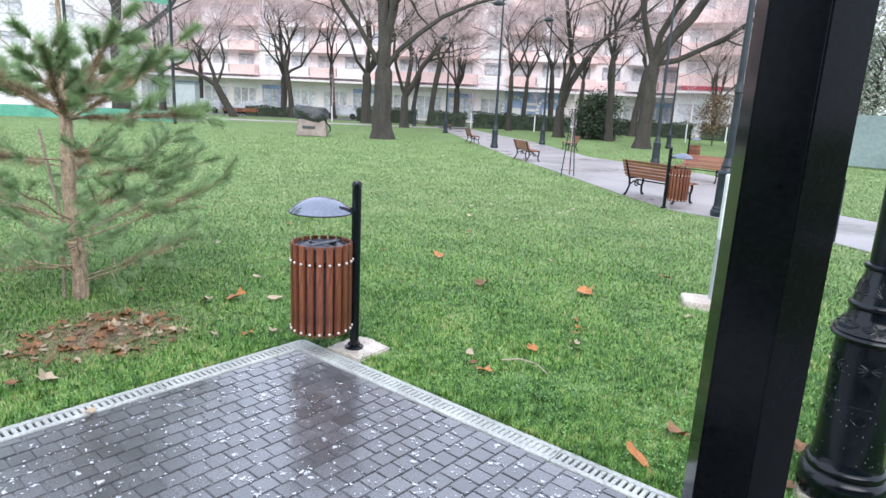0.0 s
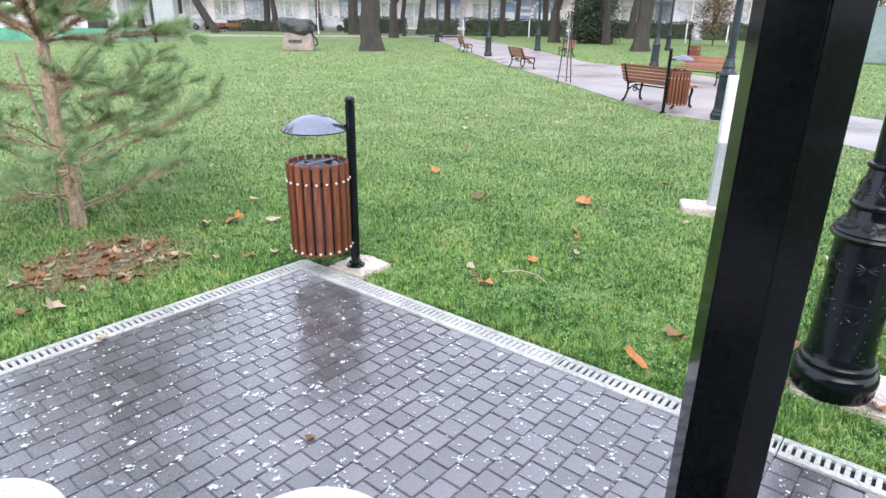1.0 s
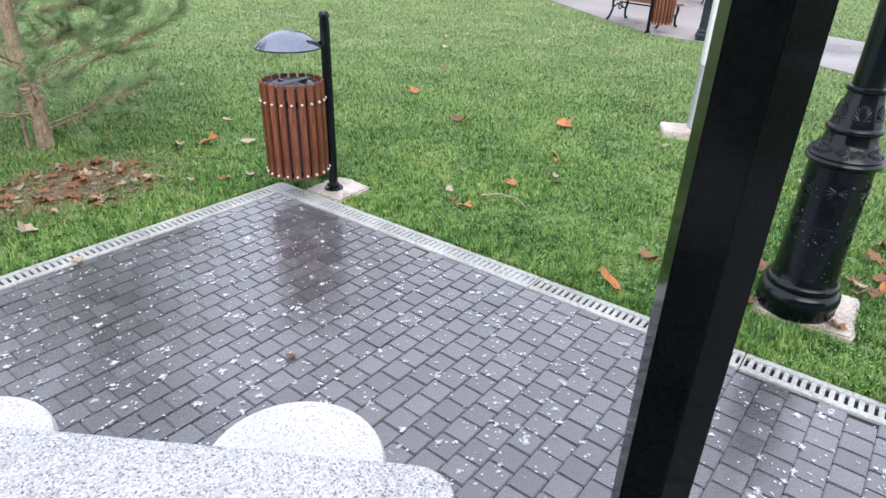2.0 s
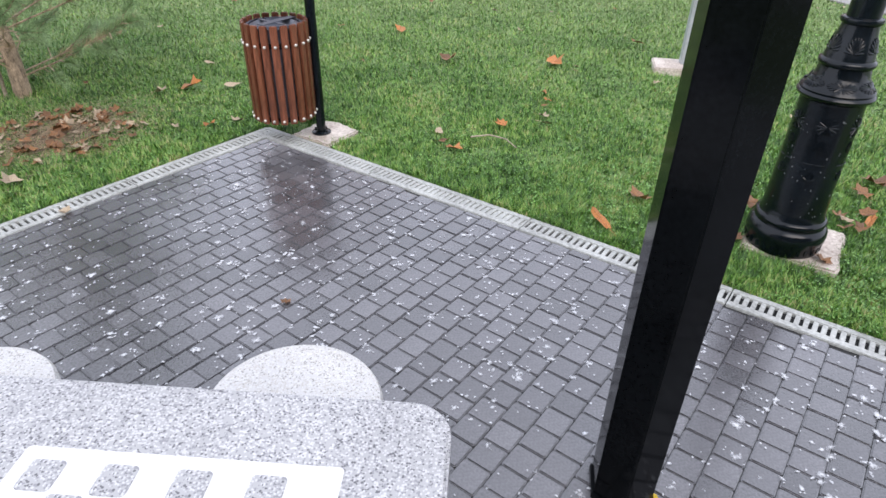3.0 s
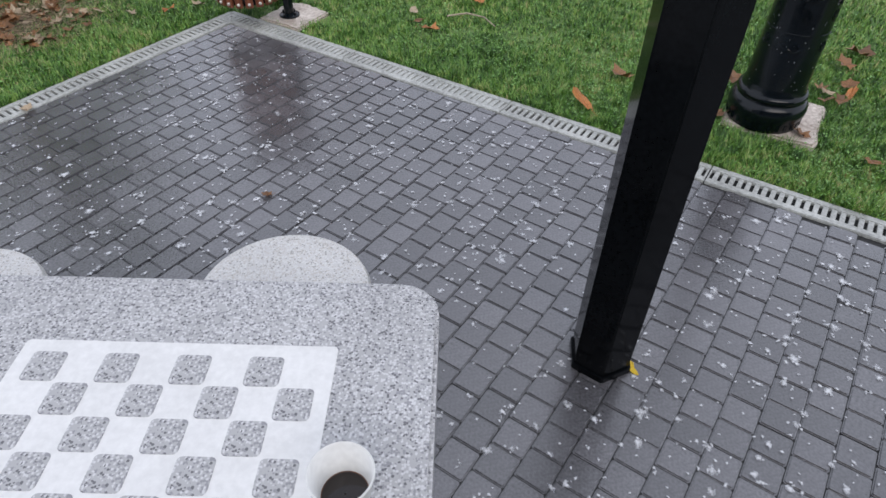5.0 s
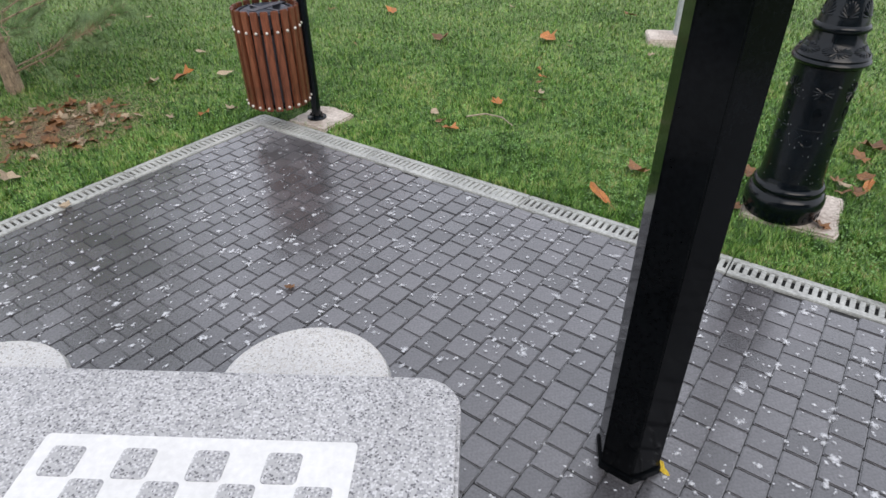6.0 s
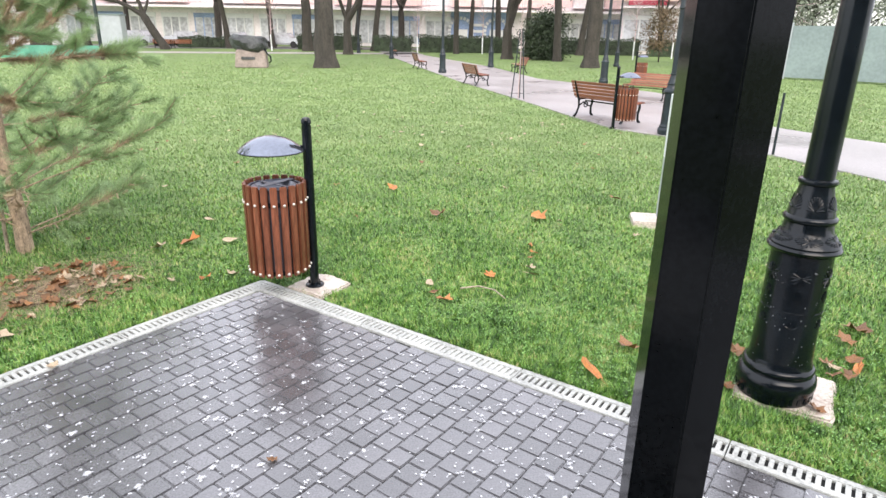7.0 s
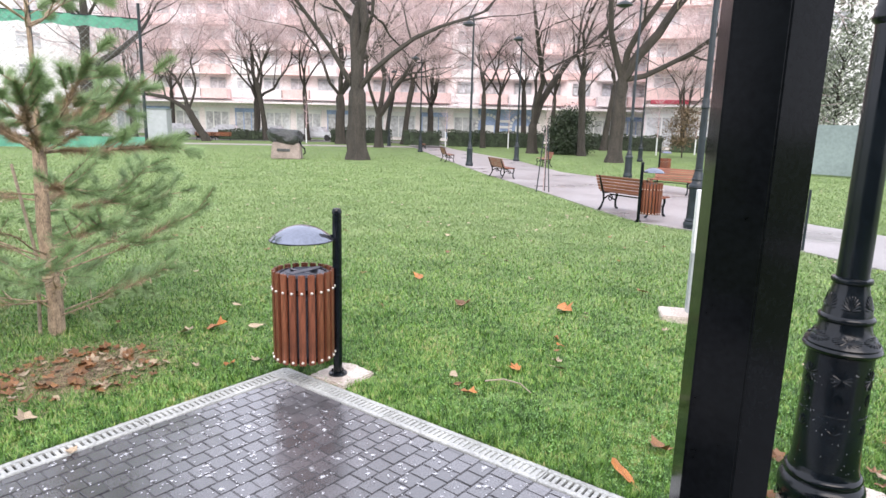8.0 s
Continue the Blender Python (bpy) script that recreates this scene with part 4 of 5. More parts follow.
def needles(name, shoots, material, seed, label):
    r = np.random.default_rng(seed)
    vs = []
    for p, q, n, length in shoots:
        ax = (q - p) / (np.linalg.norm(q - p) + 1e-6)
        o = p + (q - p) * r.uniform(0, 1.03, (n, 1))
        rad = r.normal(size=(n, 3))
        rad -= (rad @ ax)[:, None] * ax
        rad /= np.linalg.norm(rad, axis=1)[:, None]
        d = ax * r.uniform(0.5, 1.0, (n, 1)) + rad * r.uniform(0.5, 0.95, (n, 1))
        d /= np.linalg.norm(d, axis=1)[:, None]
        w = np.cross(d, r.normal(size=(n, 3)))
        w /= np.linalg.norm(w, axis=1)[:, None]
        l = length * r.uniform(0.6, 1.15, (n, 1))
        vs.append(np.stack([o - w * 0.0012, o + w * 0.0012, o + d * l], 1).reshape(-1, 3))
    v = np.concatenate(vs)
    return tagged(part(name, raw(name, v, np.arange(len(v)).reshape(-1, 3), material), None, pine, label), kind="stuff")


needles("needles", green_c, M["needle"], 1, "long green pine needles")
needles("dry_needles", dry_c, M["dry_needle"], 2, "dry brown pine needles")
# stake beside the stem and the binding that holds it
part("stake", tube(B(), [(-0.10, 0.06, -0.05), (-0.07, 0.05, 0.6), (-0.16, 0.1, 1.3)], [0.014, 0.013, 0.011], 7), M["stake"], pine, "thin pale support stake")
bm = B()
for k in range(5):
    tube(bm, [((0.045 + 0.008 * (k % 3)) * math.cos(a) - 0.02, (0.045 + 0.006 * k) * math.sin(a) + 0.015, 0.40 + 0.03 * k + 0.012 * math.sin(2 * a + k)) for a in [j * 0.524 for j in range(13)]], [0.017] * 13, 5)
tube(bm, [(-0.06, -0.02, 0.42), (-0.12, -0.03, 0.36), (-0.1, -0.02, 0.27), (-0.02, -0.04, 0.2)], [0.012, 0.01, 0.008, 0.004], 5)
part("binding", bm, M["dry_needle"], pine, "frayed tan rag binding")
bm = B()
for k in range(40):
    a, rr = k * 2.4, 0.06 * math.sqrt(k)
    bm.verts.new((rr * math.cos(a) * 1.1, rr * math.sin(a), -0.002 + 0.03 * math.exp(-rr * rr * 8)))
bmesh.ops.convex_hull(bm, input=bm.verts)
litter = tagged(new("needle_litter", mesh_of("needle_litter", bm, M["soil"])), "mat of brown needles and soil under the pine", "soil patch")
litter.matrix_world = pose(-0.95, 1.05, -0.006) @ Matrix.Diagonal((0.66, 0.6, 0.5, 1))

# ---- court fence ----
fa, fb = Vector((*polar(-38, 41), 0)), Vector((*polar(-23.6, 39), 0))
fl = (fb - fa).length
fence = thing("court_fence", tuple(fa), "tall chain-link sports court fence with green netting", "fence", turn=math.degrees(math.atan2(fb.y - fa.y, fb.x - fa.x)))
FH = 7.0
for k in range(3):
    part("post", tube(B(), [(fl * k / 2, 0, -0.1), (fl * k / 2, 0, FH + 0.8)], [0.09, 0.08], 8), M["iron_far"], fence, "dark green steel post")
part("rail", tube(B(), [(0, 0, FH), (fl, 0, FH)], [0.03, 0.03], 6), M["iron_far"], fence)
w = []
step = 0.34
for sgn in (1, -1):
    c = -FH
    while c < fl + FH:
        x0, z0, x1, z1 = (c, 1.2, c + FH - 1.2, FH) if sgn > 0 else (c, FH, c + FH - 1.2, 1.2)
        if x0 < 0:
            z0 += (-x0) * sgn
            x0 = 0
        if x1 > fl:
            z1 -= (x1 - fl) * sgn
            x1 = fl
        if x1 > x0:
            w.append((x0, z0, x1, z1))
        c += step
v, f = [], []
for x0, z0, x1, z1 in w:
    i = len(v)
    for dx, dy in ((-0.008, 0), (0.008, 0.0)):
        v += [(x0 + dx, 0.008, z0), (x1 + dx, 0.008, z1), (x1 + dx, -0.008, z1), (x0 + dx, -0.008, z0)]
    f += [(i, i + 1, i + 5, i + 4), (i + 3, i + 2, i + 6, i + 7), (i, i + 1, i + 2, i + 3), (i + 4, i + 5, i + 6, i + 7)]
tagged(part("mesh_wire", raw("mesh_wire", v, f, M["wire"]), None, fence, "chain-link wire"), kind="stuff")
for nm, z0, z1 in (("top_netting", FH - 0.5, FH), ("windscreen", 0.1, 0.7)):
    bm = B()
    n = 60
    rows = [[bm.verts.new((fl * i / n, 0.03 + 0.03 * math.sin(i * 0.9) * (j + 0.3), z0 + (z1 - z0) * j / 3 - 0.12 * abs(math.sin(i * 0.35)) * (1 if j == 0 and nm[0] == "t" else 0))) for i in range(n + 1)] for j in range(4)]
    for a, b in zip(rows, rows[1:]):
        for i in range(n):
            bm.faces.new((a[i], a[i + 1], b[i + 1], b[i]))
    bmesh.ops.solidify(bm, geom=bm.faces, thickness=0.01)
    part(nm, bm, M["net"], fence, "bright green netting")
x, y = polar(-22.6, 43)
kiosk = thing("utility_cabinet", (x, y, 0), "tall plain grey utility cabinet", "cabinet", turn=-45)
part("body", box(B(), (0, 0, 1.15), (1.3, 0.8, 2.3), bevel=0.03), M["post_grey"], kiosk)
part("roof", box(B(), (0, 0, 2.33), (1.4, 0.9, 0.08), bevel=0.02), M["wall"], kiosk)

# fence wall on the far side of the path
wa, wb = Vector((28.9, 6.0, 0)), Vector((27.0, -9.0, 0))
wl = (wb - wa).length
fw = thing("panel_fence", tuple(wa), "long grey-green panel fence behind the lawn", "fence", turn=math.degrees(math.atan2(wb.y - wa.y, wb.x - wa.x)))
n = 6
for k in range(n):
    part("panel", box(B(), (wl * (k + 0.5) / n, 0, 1.12), (wl / n - 0.06, 0.05, 2.1), bevel=0.01), M["wall"], fw)
for k in range(n + 1):
    part("post", box(B(), (wl * k / n, 0, 1.15), (0.08, 0.08, 2.3), bevel=0.01), M["post_grey"], fw)

# ---- buildings ----


def window_meshes(w, h):
    bm, b = B(), 0.09
    xs, zs = (-w / 2, -w / 2 + b, -b / 2, b / 2, w / 2 - b, w / 2), (-h / 2, -h / 2 + b, h * 0.2, h * 0.2 + b, h / 2 - b, h / 2)
    vs = [[bm.verts.new((x, -0.04, z)) for z in zs] for x in xs]
    for i in range(5):
        for j in range(5):
            if i % 2 == 0 or j % 2 == 0:
                bm.faces.new((vs[i][j], vs[i + 1][j], vs[i + 1][j + 1], vs[i][j + 1]))
    bmesh.ops.solidify(bm, geom=bm.faces, thickness=-0.08)
    bmesh.ops.recalc_face_normals(bm, faces=bm.faces)
    return mesh_of("window", bm, M["frame"], False), mesh_of("pane", box(B(), (0, 0.03, 0), (w, 0.02, h)), M["glass"], False)


def block(place, turn, length, storeys, ground_h, depth, wall, bay, label, balcony=None, seed=0):
    t = thing("apartment_building", place, label, "building", turn=turn)
    rd = random.Random(seed)
    H = ground_h + 2.95 * storeys
    part("wall", box(B(), (0, depth / 2 + 0.2, H / 2), (length, depth, H)), wall, t, "", False)
    part("roof", box(B(), (0, depth / 2, H + 0.25), (length + 0.8, depth + 0.8, 0.5)), M["pale"], t, "", False)
    win, pane = window_meshes(2.1, 1.45)
    n = int(length / bay)
    bal = mesh_of("balcony", box(box(B(), (0, -0.5, 0.0), (bay - 0.15, 1.3, 1.05)), (0, -0.5, -0.6), (bay, 1.4, 0.14)), [M["pink"]], False)
    bal2 = mesh_of("balcony", box(box(B(), (0, -0.5, 0.0), (bay - 0.15, 1.3, 1.05)), (0, -0.5, -0.6), (bay, 1.4, 0.14)), [M["pale"]], False)
    for s in range(storeys):
        z = ground_h + 2.95 * s
        for k in range(n):
            x = (k - (n - 1) / 2) * bay
            wdw = part("window", win, None, t)
            wdw.matrix_local = Matrix.Translation((x, 0.16, z + 1.85))
            part("pane", pane, None, wdw)
            if balcony and (k % 4) != 3:
                b = part("balcony", bal if (k // 4 + (k % 4 == 1)) % 3 != 2 else bal2, None, t)
                b.matrix_local = Matrix.Translation((x, 0, z + 0.55))
            elif balcony:
                b = part("pilaster", box(B(), (x, 0.1, z + 0.45), (bay, 0.25, 0.8)), M["pink"] if k % 8 == 3 else M["white"], t, "", False)
    return t, H


bx, by = polar(7, 78)
bx, by = bx - 20.4 * math.cos(radians(-52.5)), by - 20.4 * math.sin(radians(-52.5))
main, H = block((bx, by, 0), -52.5, 77, 6, 4.7, 12, M["pale"], 3.5, "long pink and white apartment building with balconies and shops below", True)
# shop fronts of the ground floor
for k in range(19):
    x = -36 + k * 4.0
    if 16.5 < x < 25:
        continue
    part("shop_front", box(B(), (x, 0.14, 1.75), (3.1, 0.1, 2.7)), M["glass"], main, "", False)
    bm = B()
    for dx in (-1.55, -0.5, 0.5, 1.55):
        box(bm, (x + dx, 0.08, 1.75), (0.12, 0.1, 2.8))
    box(bm, (x, 0.08, 3.2), (3.3, 0.12, 0.5))
    part("shop_frame", bm, M["frame"] if k % 3 else M["shop"], main, "", False)
part("canopy", box(B(), (0, -0.7, 4.15), (77, 1.8, 0.25)), M["pale"], main, "", False)
part("shop_panel", box(B(), (20.7, 0.1, 2.2), (6.6, 0.16, 4.2)), M["shop"], main, "blue shop front", False)
for x in (18.6, 22.8):
    bm = B()
    for k in range(11):
        a = math.pi * k / 10
        box(bm, (x + 1.35 * math.cos(a), -0.02, 2.0 + 1.35 * math.sin(a)), (0.34, 0.14, 0.3), Matrix.Rotation(-a, 4, "Y"))
    for sx in (-1.35, 1.35):
        for z in (0.5, 1.0, 1.5):
            box(bm, (x + sx, -0.02, z), (0.34, 0.14, 0.36))
    box(bm, (x, -0.02, 1.1), (1.6, 0.1, 2.0))
    part("arch", bm, M["white"], main, "white banded arch round a shop window", False)
for z in (1.2, 1.9, 2.6):
    part("stripe", box(B(), (20.7, -0.02, z), (1.3, 0.12, 0.3)), M["white"], main, "", False)
x, y = polar(-39.5, 72)
block((x, y, 0), 34 - 45.5, 34, 5, 4.0, 11, M["white"], 4.2, "plain white apartment building behind the sports court", None, 3)
x, y = polar(25.2, 68)
wing, H = block((x, y, 0), -45.5 - 24, 14.4, 6, 5.0, 12, M["pale"], 3.6, "nearer wing of pink and white flats with a shop below", True, 5)
part("sign", box(B(), (-4.6, -1.3, 4.7), (3.7, 0.14, 0.42), bevel=0.03), M["sign_red"], wing, "plain red shop sign", False)
part("canopy", box(B(), (0, -0.6, 4.35), (14.4, 1.5, 0.2)), M["pale"], wing, "", False)
for k in range(4):
    part("shop_front", box(B(), (-5.3 + 3.55 * k, 0.14, 1.8), (2.9, 0.1, 3.0)), M["glass"], wing, "", False)
    bm = B()
    for dx in (-1.5, 0, 1.5):
        box(bm, (-5.3 + 3.55 * k + dx, 0.08, 1.8), (0.14, 0.1, 3.1))
    box(bm, (-5.3 + 3.55 * k, 0.08, 3.4), (3.2, 0.12, 0.4))
    part("shop_frame", bm, M["frame"], wing, "", False)
x, y = polar(40, 66)
block((x, y, 0), -45.5 - 38, 30, 4, 4.0, 11, M["white"], 4.2, "pale apartment building behind conifers", None, 4)


def car(place, turn):
    t = thing("parked_car", place, "parked car along the street", "car", "parked cars", turn=turn)
    bm = box(B(), (0, 0, 0.6), (4.2, 1.7, 0.62), bevel=0.12)
    part("body", bm, M["car"], t)
    bm = box(B(), (-0.15, 0, 1.12), (2.3, 1.5, 0.56), bevel=0.1)
    for v in bm.verts:
        if v.co.z > 1.1:
            v.co.x *= 0.72
    part("cabin", bm, M["glass"], t, "dark glazed cabin")
    for x in (-1.3, 1.3):
        for y in (-0.8, 0.8):
            w = part("wheel", lathe(B(), [(0.2, -0.1), (0.31, -0.1), (0.31, 0.1), (0.2, 0.1)], 16), M["tyre"], t)
            w.matrix_local = pose(x, y, 0.31, 90, 0, 0)
    return t


c0 = car((*polar(-17.2, 68), 0.014), -47)
for deg, dist in ((-13.4, 67.5), (-9.6, 67), (-5.6, 66.8), (-20.8, 69), (8.5, 67), (18, 65.5)):
    copy_thing(c0, pose(*polar(deg, dist), 0.014, 0, 0, -47 + deg))

# ---- grass ----


def on_lawn(p, margin=0.142):
    q = p[:, :2] - np.array(CORNER.xy)
    dl = q @ np.array((-math.sin(radians(TURN_L)), math.cos(radians(TURN_L))))
    dr = q @ np.array((math.cos(radians(TURN_R)), math.sin(radians(TURN_R))))
    ok = (dl > margin) | (dr > margin)
    for cx, cy, h in ((0.265, -0.125, 0.135), (0.945, -2.835, 0.195), (3.28, -1.17, 0.18)):
        ok &= ~((np.abs(p[:, 0] - cx) < h) & (np.abs(p[:, 1] - cy) < h))
    ok &= ((p[:, 0] + 0.95) / 0.5) ** 2 + ((p[:, 1] - 1.05) / 0.42) ** 2 > rng.uniform(-0.5, 1.25, len(p))
    near = np.interp(p[:, 1], [q[1] for q in PATH_NEAR], [q[0] for q in PATH_NEAR])
    far = np.interp(p[:, 1], [q[1] for q in PATH_FAR[::-1]], [q[0] for q in PATH_FAR[::-1]])
    return ok & ((p[:, 0] < near) | (p[:, 0] > far))


N = 1270000
dist = 2.0 * np.exp(rng.uniform(0, math.log(26), N))
ang = radians(45.5) + rng.uniform(radians(-52), radians(62), N)
base = np.stack([-2.12 + dist * np.sin(ang), -3.24 + dist * np.cos(ang), np.full(N, -0.012)], 1)
keep = on_lawn(base) & (rng.random(N) < np.clip(1.6 - dist / 33, 0, 1))
base, dist = base[keep], dist[keep]
n = len(base)
clump = np.array([0.7 * noise.noise(Vector((x * 5.1, y * 5.1, 0.3))) + 0.7 * noise.noise(Vector((x * 17, y * 17, 3))) + 0.5 * noise.noise(Vector((x * 1.3, y * 1.3, 7))) for x, y in base[:, :2]])
clump *= np.interp(dist, [3.5, 8], [1, 0.35])
keep = clump > rng.uniform(-1.1, -0.05, n) - np.interp(dist, [3.5, 8], [0, 0.2])
base, dist, clump = base[keep], dist[keep], clump[keep]
n = len(base)
tall = (0.016 + 0.016 * rng.random(n) + 0.024 * clump) * np.clip(dist / 5, 1, 1.5) ** 0.5
tall = np.clip(tall * np.interp(dist, [4, 8], [1.3, 1.0]), 0.014, 0.075)
az = rng.uniform(0, 2 * math.pi, n)
lean = rng.uniform(0.3, 1.0, n) * np.interp(dist, [4, 9], [1.15, 0.9])
wide = 0.0027 * np.clip(dist / 3, 1, 9) ** 0.85 * rng.uniform(0.7, 1.3, n)
side = np.stack([-np.sin(az), np.cos(az), np.zeros(n)], 1) * wide[:, None]
tip = base + np.stack([np.cos(az) * lean * tall, np.sin(az) * lean * tall, tall], 1)
v = np.stack([base - side, base + side, tip], 1).reshape(-1, 3)
v = v.reshape(-1, 9)
dry = np.interp(dist, [4.0, 10], [0, 1]) > rng.random(n)  # paler blades further out: haze put into their colour
for mask, mt, words in ((~dry, "blade", "short wet green grass blades of the lawn"), (dry, "blade_hazy", "yellow-green grass further out on the lawn, paled for haze")):
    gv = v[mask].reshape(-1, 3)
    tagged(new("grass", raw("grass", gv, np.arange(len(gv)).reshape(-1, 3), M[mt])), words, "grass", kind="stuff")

# low broad-leaved weeds between the blades
nw = 90000
wd = 2.4 * np.exp(rng.uniform(0, math.log(6), nw))
wa = radians(45.5) + rng.uniform(radians(-50), radians(58), nw)
wc = np.stack([-2.12 + wd * np.sin(wa), -3.24 + wd * np.cos(wa), rng.uniform(0.006, 0.03, nw)], 1)
wk = on_lawn(wc) & (np.array([noise.noise(Vector((x * 2.3, y * 2.3, 9))) for x, y in wc[:, :2]]) > rng.uniform(-0.5, 0.35, nw))
wc = wc[wk]
ws = rng.uniform(0.003, 0.0065, len(wc)) * np.interp(wd[wk], [3, 14], [1, 1.9])
wt = rng.uniform(0, 6.283, len(wc))
wq = np.stack([wc + np.stack([ws * u * np.cos(wt + o), ws * u * np.sin(wt + o), ws * rng.uniform(-0.5, 0.5, len(wc))], 1) for u, o in ((1.3, 0), (0.8, 1.4), (1.2, 3.1), (0.8, 4.8))], 1).reshape(-1, 3)
tagged(new("clover", raw("clover", wq, np.arange(len(wq)).reshape(-1, 4), M["clover"])), "small green clover leaves among the grass", "weeds", kind="stuff")

# ---- fallen leaves, twig ----


def leaf_mesh(seed, lobes, material):
    rd = random.Random(seed)
    pts = []
    m = 12
    for k in range(m):
        a = 2 * math.pi * k / m
        r = (0.5 + (0.17 if k % 2 else -0.06) * (lobes > 0)) * rd.uniform(0.85, 1.15)
        x, y = r * math.cos(a) * (1.0 if lobes else 1.1), r * math.sin(a) * (0.9 if lobes else 0.42)
        pts.append((x, y))
    bm = B()
    c = bm.verts.new((0, 0, 0.05))
    ring = [bm.verts.new((x, y, 0.14 * rd.uniform(-0.5, 1.2) + 0.85 * y * y + 0.22 * x * x)) for x, y in pts]
    for k in range(m):
        bm.faces.new((c, ring[k], ring[(k + 1) % m]))
    tube(bm, [(0.5, 0, 0.06), (0.7, 0.03, 0.1), (0.9, 0.0, 0.12)], [0.012, 0.01, 0.008], 3)
    return mesh_of("fallen_leaf", bm, material)


LEAF = {(m, k): leaf_mesh(k * 7 + i, k % 3, M[m]) for i, m in enumerate(("leaf", "leaf_orange", "leaf_pale", "leaf_yellow")) for k in range(3)}
WORDS = dict(leaf="curled brown fallen leaf lying in the grass", leaf_orange="bright orange fallen leaf lying in the grass", leaf_pale="pale tan fallen leaf lying in the grass", leaf_yellow="yellow fallen leaf on the wet pavers")


def leaf(x, y, size, m, z=0.02, k=None, label=None, az=None):
    rd = random.Random(int(x * 971 + y * 613) & 65535)
    k = rd.randrange(3) if k is None else k
    ob = tagged(new("fallen_leaf", LEAF[m, k]), label or WORDS[m], "leaf", "fallen leaves")
    ob.matrix_world = pose(x, y, z, rd.uniform(-18, 18), rd.uniform(-18, 18), rd.uniform(0, 360) if az is None else az) @ Matrix.Diagonal((size, size, size, 1))
    return ob


for x, y, s, m in ((2.06, 0.37, 0.13, "leaf"), (2.64, -0.36, 0.14, "leaf_orange"), (3.79, -0.57, 0.12, "leaf"), (0.60, -0.94, 0.09, "leaf_orange"), (0.75, -0.69, 0.1, "leaf_pale"), (0.66, -0.82, 0.08, "leaf"),
                   (1.36, -1.11, 0.1, "leaf_pale"), (0.10, 1.27, 0.14, "leaf_orange"), (0.34, 1.09, 0.11, "leaf_pale"), (-0.12, 1.33, 0.11, "leaf_pale"), (-0.21, 0.50, 0.10, "leaf_orange"), (-0.05, 0.42, 0.08, "leaf_pale"),
                   (-1.40, 0.52, 0.1, "leaf_pale"), (-1.54, 0.55, 0.11, "leaf"), (0.8, -2.08, 0.11, "leaf"), (1.15, -0.9, 0.07, "leaf_orange"), (1.9, -0.75, 0.09, "leaf_orange"), (2.5, 1.4, 0.1, "leaf_orange"), (0.36, 0.12, 0.1, "leaf_orange"),
                   (1.22, -3.0, 0.09, "leaf"), (1.38, -3.08, 0.1, "leaf_orange"), (1.46, -3.05, 0.08, "leaf"), (1.3, -2.98, 0.07, "leaf_pale"), (1.27, -3.06, 0.06, "leaf"), (1.34, -2.94, 0.065, "leaf"), (1.16, -2.55, 0.08, "leaf"), (0.78, -3.3, 0.075, "leaf"), (1.7, -2.97, 0.1, "leaf"), (0.75, -2.62, 0.08, "leaf"), (0.82, -2.99, 0.07, "leaf"), (1.9, -3.0, 0.12, "leaf"), (2.1, -2.0, 0.1, "leaf_pale")):
    leaf(x, y, s, m, 0.026)
leaf(0.45, -2.06, 0.19, "leaf_orange", 0.03, 0).matrix_world = pose(0.44, -2.06, 0.03, 8, 6, -122) @ Matrix.Diagonal((0.17, 0.11, 0.09, 1))
leaf(-0.872, -2.978, 0.05, "leaf_yellow", 0.006, 0, az=60)
leaf(-1.02, -1.42, 0.042, "leaf", 0.003, 1, "small brown leaf on the wet pavers")
leaf(-1.32, 0.01, 0.06, "leaf_pale", 0.006, 2, "small pale leaf on the drain")
rd = random.Random(21)
for _ in range(150):  # litter under the pine
    a, r = rd.uniform(0, 6.283), rd.random() ** 0.6
    leaf(-0.95 + 0.55 * r * math.cos(a), 1.05 + 0.45 * r * math.sin(a), rd.uniform(0.03, 0.085), rd.choice(("leaf", "leaf", "leaf", "leaf", "leaf", "leaf_pale")), 0.022, label="curled brown leaf in the litter under the pine")
nn = 8000
nc = np.stack([rng.normal(-0.95, 0.3, nn), rng.normal(1.08, 0.24, nn), rng.uniform(0.004, 0.03, nn)], 1)
na = rng.uniform(0, 6.283, nn)
nd = np.stack([np.cos(na), np.sin(na), rng.normal(0, 0.12, nn)], 1) * rng.uniform(0.02, 0.06, nn)[:, None]
nw = np.stack([-np.sin(na), np.cos(na), np.zeros(nn)], 1) * 0.0016
nv = np.stack([nc - nw, nc + nw, nc + nd], 1).reshape(-1, 3)
tagged(new("fallen_needles", raw("fallen_needles", nv, np.arange(3 * nn).reshape(-1, 3), M["dry_needle"])), "fallen brown pine needles on the grass", "needles", kind="stuff")
for _ in range(60):
    a, d = rd.uniform(-0.75, 0.6), rd.uniform(4.2, 12)
    x, y = -2.12 + d * math.sin(0.794 + a), -3.24 + d * math.cos(0.794 + a)
    if on_lawn(np.array([[x, y, 0]]))[0]:
        leaf(x, y, rd.uniform(0.035, 0.08), rd.choice(("leaf", "leaf", "leaf_pale", "leaf_pale", "leaf_orange")), 0.024)
n = 1700
d = rng.uniform(9, 45, n)
a = radians(45.5) + rng.uniform(-0.7, 0.7, n)
c = np.stack([-2.1 + d * np.sin(a), -3.2 + d * np.cos(a), rng.uniform(0.015, 0.035, n)], 1)
c = c[on_lawn(c)]
sz = rng.uniform(0.014, 0.045, len(c))
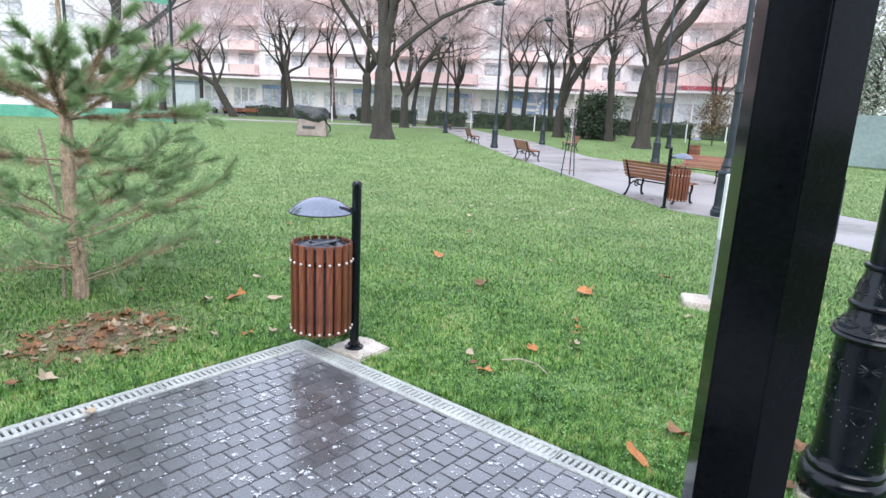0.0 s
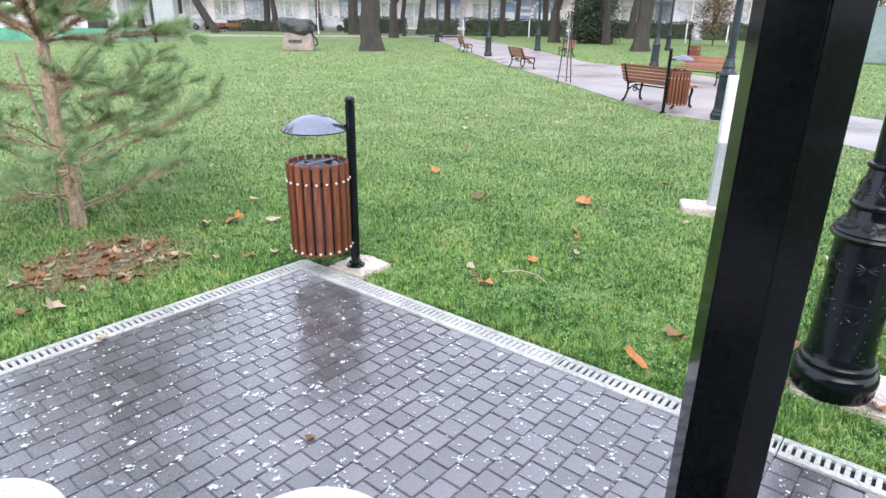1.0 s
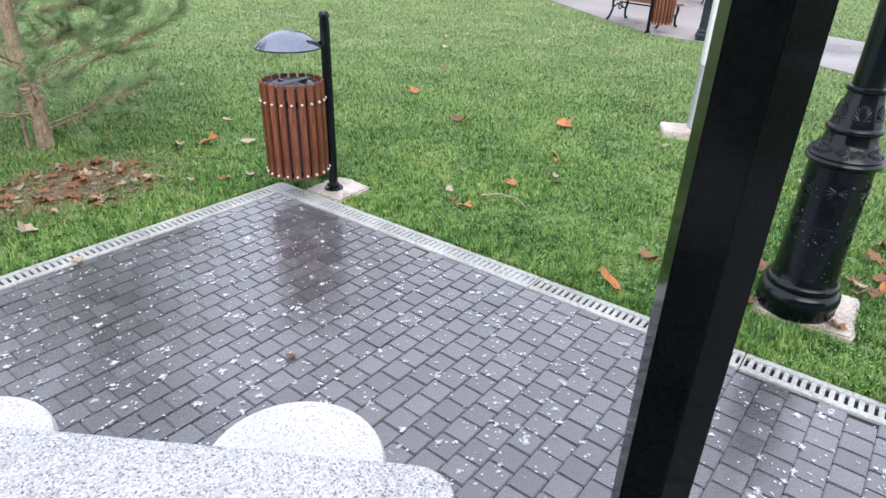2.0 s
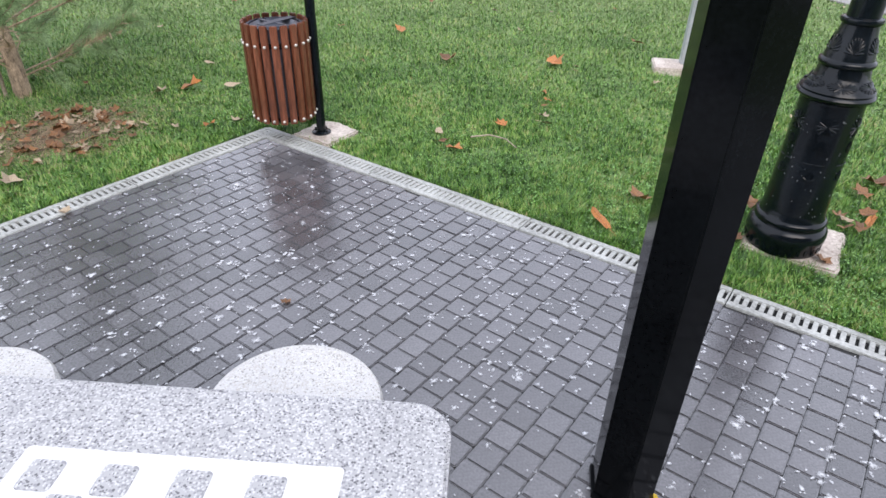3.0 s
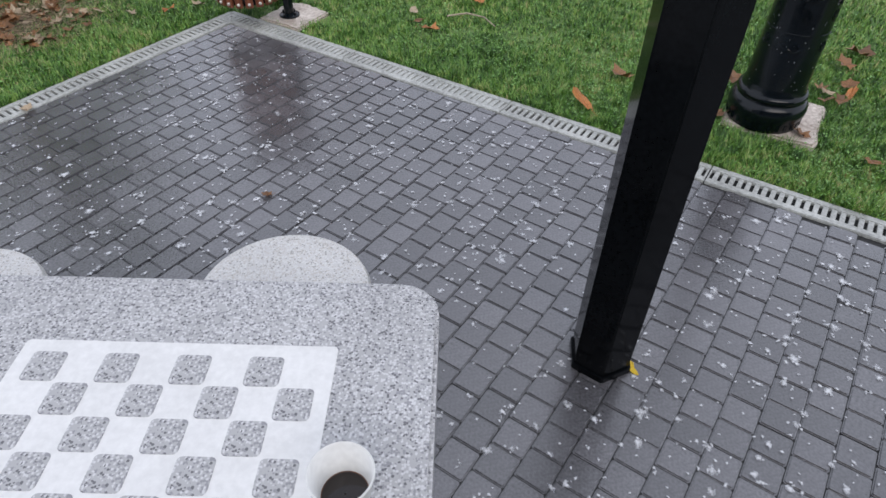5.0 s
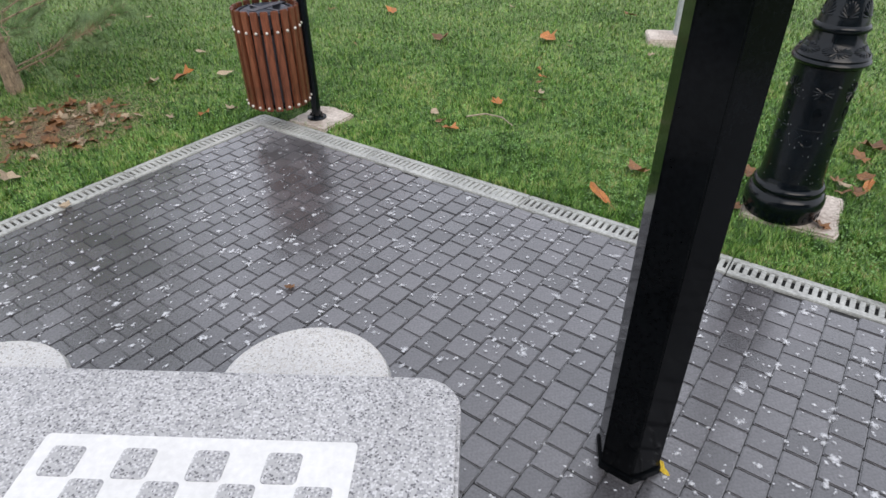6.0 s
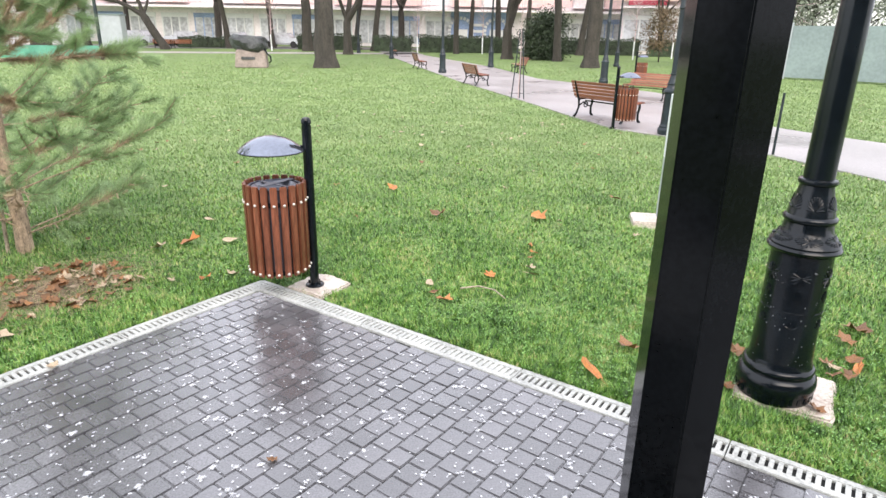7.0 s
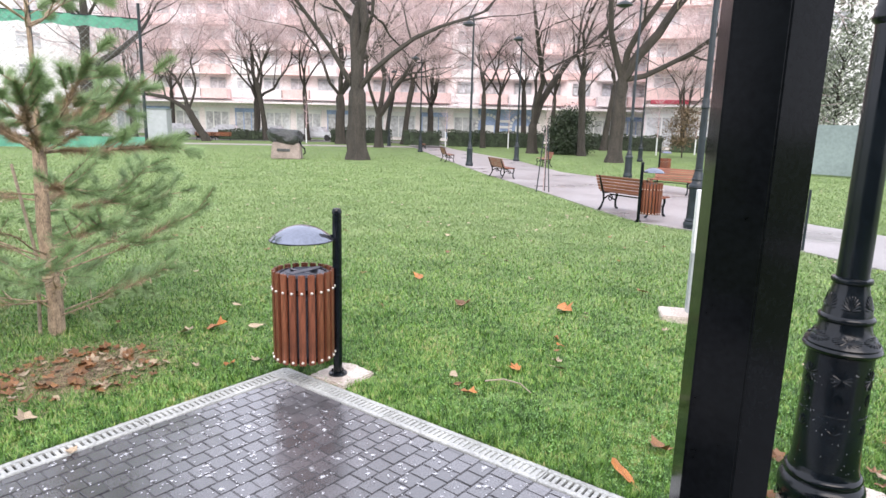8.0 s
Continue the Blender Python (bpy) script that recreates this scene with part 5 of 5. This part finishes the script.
qd = np.stack([c + np.stack([sz * u, sz * w, 0.012 * rng.uniform(-1, 1, len(c))], 1) for u, w in ((-1, -0.4), (0.4, -0.6), (1, 0.3), (-0.3, 0.6))], 1).reshape(-1, 3)
tagged(new("leaf_specks", raw("leaf_specks", qd, np.arange(len(qd)).reshape(-1, 4), M["leaf_pale"])), "pale specks of small leaves over the lawn", "leaves", kind="stuff")
tw = tagged(new("twig", mesh_of("twig", tube(B(), [(0, 0, 0), (0.08, -0.09, 0.015), (0.11, -0.2, 0.01), (0.06, -0.32, 0.0)], [0.006, 0.006, 0.005, 0.003], 6), M["stake"])), "thin bent twig lying in the grass", "twig")
tw.matrix_world = pose(0.82, -0.9, 0.03)

# ---- pavers and white spatters ----
PL, PW, GAP = 0.0995, 0.1005, 0.0022
tile = B()
box(tile, (0, 0, -0.03), (PL - GAP, PW - GAP, 0.06))
bmesh.ops.bevel(tile, geom=[e for e in tile.edges if abs(e.verts[0].co.z - e.verts[1].co.z) > 0.01], offset=0.005, segments=1, affect="EDGES")
bmesh.ops.bevel(tile, geom=[e for e in tile.edges if min(v.co.z for v in e.verts) > -0.001], offset=0.0042, segments=2, affect="EDGES")
bmesh.ops.delete(tile, geom=[f for f in tile.faces if f.normal.z < -0.5], context="FACES")
TILE = mesh_of("paver", tile, M["paver"])
tv = np.empty(len(TILE.vertices) * 3)
TILE.vertices.foreach_get("co", tv)
tv = tv.reshape(-1, 3)
tp = [list(p.vertices) for p in TILE.polygons]
turn = Matrix.Rotation(radians(TURN_P), 4, "Z")
cells = []
prng = random.Random(4)
for j in range(68):
    for i in range(-1, 66):
        lx, ly = -(i + 0.5 * (j % 2) + 0.35) * PL, -(j + 0.11) * PW
        edge = (-0.003 - ly * math.sin(radians(TURN_R - TURN_P))) / math.cos(radians(TURN_R - TURN_P))
        x0, x1, y0, y1 = lx - PL / 2, min(lx + PL / 2, edge), ly - PW / 2, min(ly + PW / 2, -0.004)
        if x1 - x0 < 0.018 or y1 - y0 < 0.018:
            continue
        p = CORNER + turn @ Vector(((x0 + x1) / 2, (y0 + y1) / 2, 0))
        m = Matrix.Translation((p.x, p.y, prng.gauss(-0.0005, 0.0009))) @ turn @ Euler((prng.gauss(0, 0.007), prng.gauss(0, 0.007), prng.gauss(0, 0.006))).to_matrix().to_4x4() @ Matrix.Diagonal(((x1 - x0) / PL, (y1 - y0) / PW, 1, 1))
        cells.append((math.hypot(p.x + 0.75, p.y + 2.55), m))
cells.sort(key=lambda c: c[0])
for d, m in cells[:300]:
    ob = part("paver", TILE, None, pavement)
    ob.matrix_world = m
rest = np.concatenate([tv @ np.array(m.to_3x3()).T + np.array(m.translation) for d, m in cells[300:]])
me = bpy.data.meshes.new("pavers")
k = len(tv)
me.from_pydata(rest.tolist(), [], [[a + k * i for a in f] for i in range(len(cells) - 300) for f in tp])
me.materials.append(M["paver"])
tagged(part("pavers", me, None, pavement), kind="stuff")

sv, sf, sw = [], [], []
srng = random.Random(9)


def splash(x, y, r0, thick):
    """One flat blot: thick in the middle, thinning out to an uneven rim."""
    i = len(sv)
    turned, long = srng.uniform(0, 3.14), srng.uniform(0.55, 1.0)
    sv.append((x, y, 0.0038))
    sw.append(thick)
    for k in range(10):
        a = 2 * math.pi * k / 10
        r = r0 * srng.uniform(0.6, 1.4)
        u, w = r * math.cos(a), r * long * math.sin(a)
        sv.append((x + u * math.cos(turned) - w * math.sin(turned), y + u * math.sin(turned) + w * math.cos(turned), 0.0028))
        sw.append(0.0)
    sf.extend((i, i + 1 + k, i + 1 + (k + 1) % 10) for k in range(10))


for _ in range(13500):
    x, y = srng.uniform(-6.2, 0.6), srng.uniform(-6.6, 0.0)
    if srng.random() > 1.15 - max(0, -3.2 - x) * 0.35 - max(0, -3.9 - y) * 0.3:
        continue
    q = Vector((x, y, 0)) - CORNER
    if q.y * math.cos(radians(TURN_L)) - q.x * math.sin(radians(TURN_L)) > -0.03 or q.x * math.cos(radians(TURN_R)) + q.y * math.sin(radians(TURN_R)) > -0.03:
        continue
    if noise.noise(Vector((x * 1.3, y * 1.3, 4))) < srng.uniform(-1.2, 0.35):
        continue
    s = srng.choice((0.005, 0.005, 0.006, 0.006, 0.007, 0.008, 0.010, 0.013, 0.018))
    splash(x, y, s, srng.uniform(0.45, 1.0) if s > 0.006 else 1.0)
    if s > 0.008:
        for _ in range(srng.randrange(0, 5)):
            splash(x + srng.gauss(0, 1.1 * s), y + srng.gauss(0, 1.1 * s), s * srng.uniform(0.2, 0.6), srng.uniform(0.6, 1.2))
blots = raw("droppings", sv, sf, M["dropping"])
blots.attributes.new("thickness", "FLOAT", "POINT").data.foreach_set("value", sw)
tagged(part("droppings", blots, None, pavement, "white dried bird droppings"), kind="stuff")

# plain wall added out of view behind the table, to darken the column's reflections
bw = tagged(new("wall_south", mesh_of("wall_south", box(B(), (0, 0, 3), (26, 0.3, 6)), M["rock"], False)), "plain dark wall, unseen, added to darken reflections", "wall", kind="structure")
bw.matrix_world = pose(-7.5, -8.8, 0, 0, 0, -45)
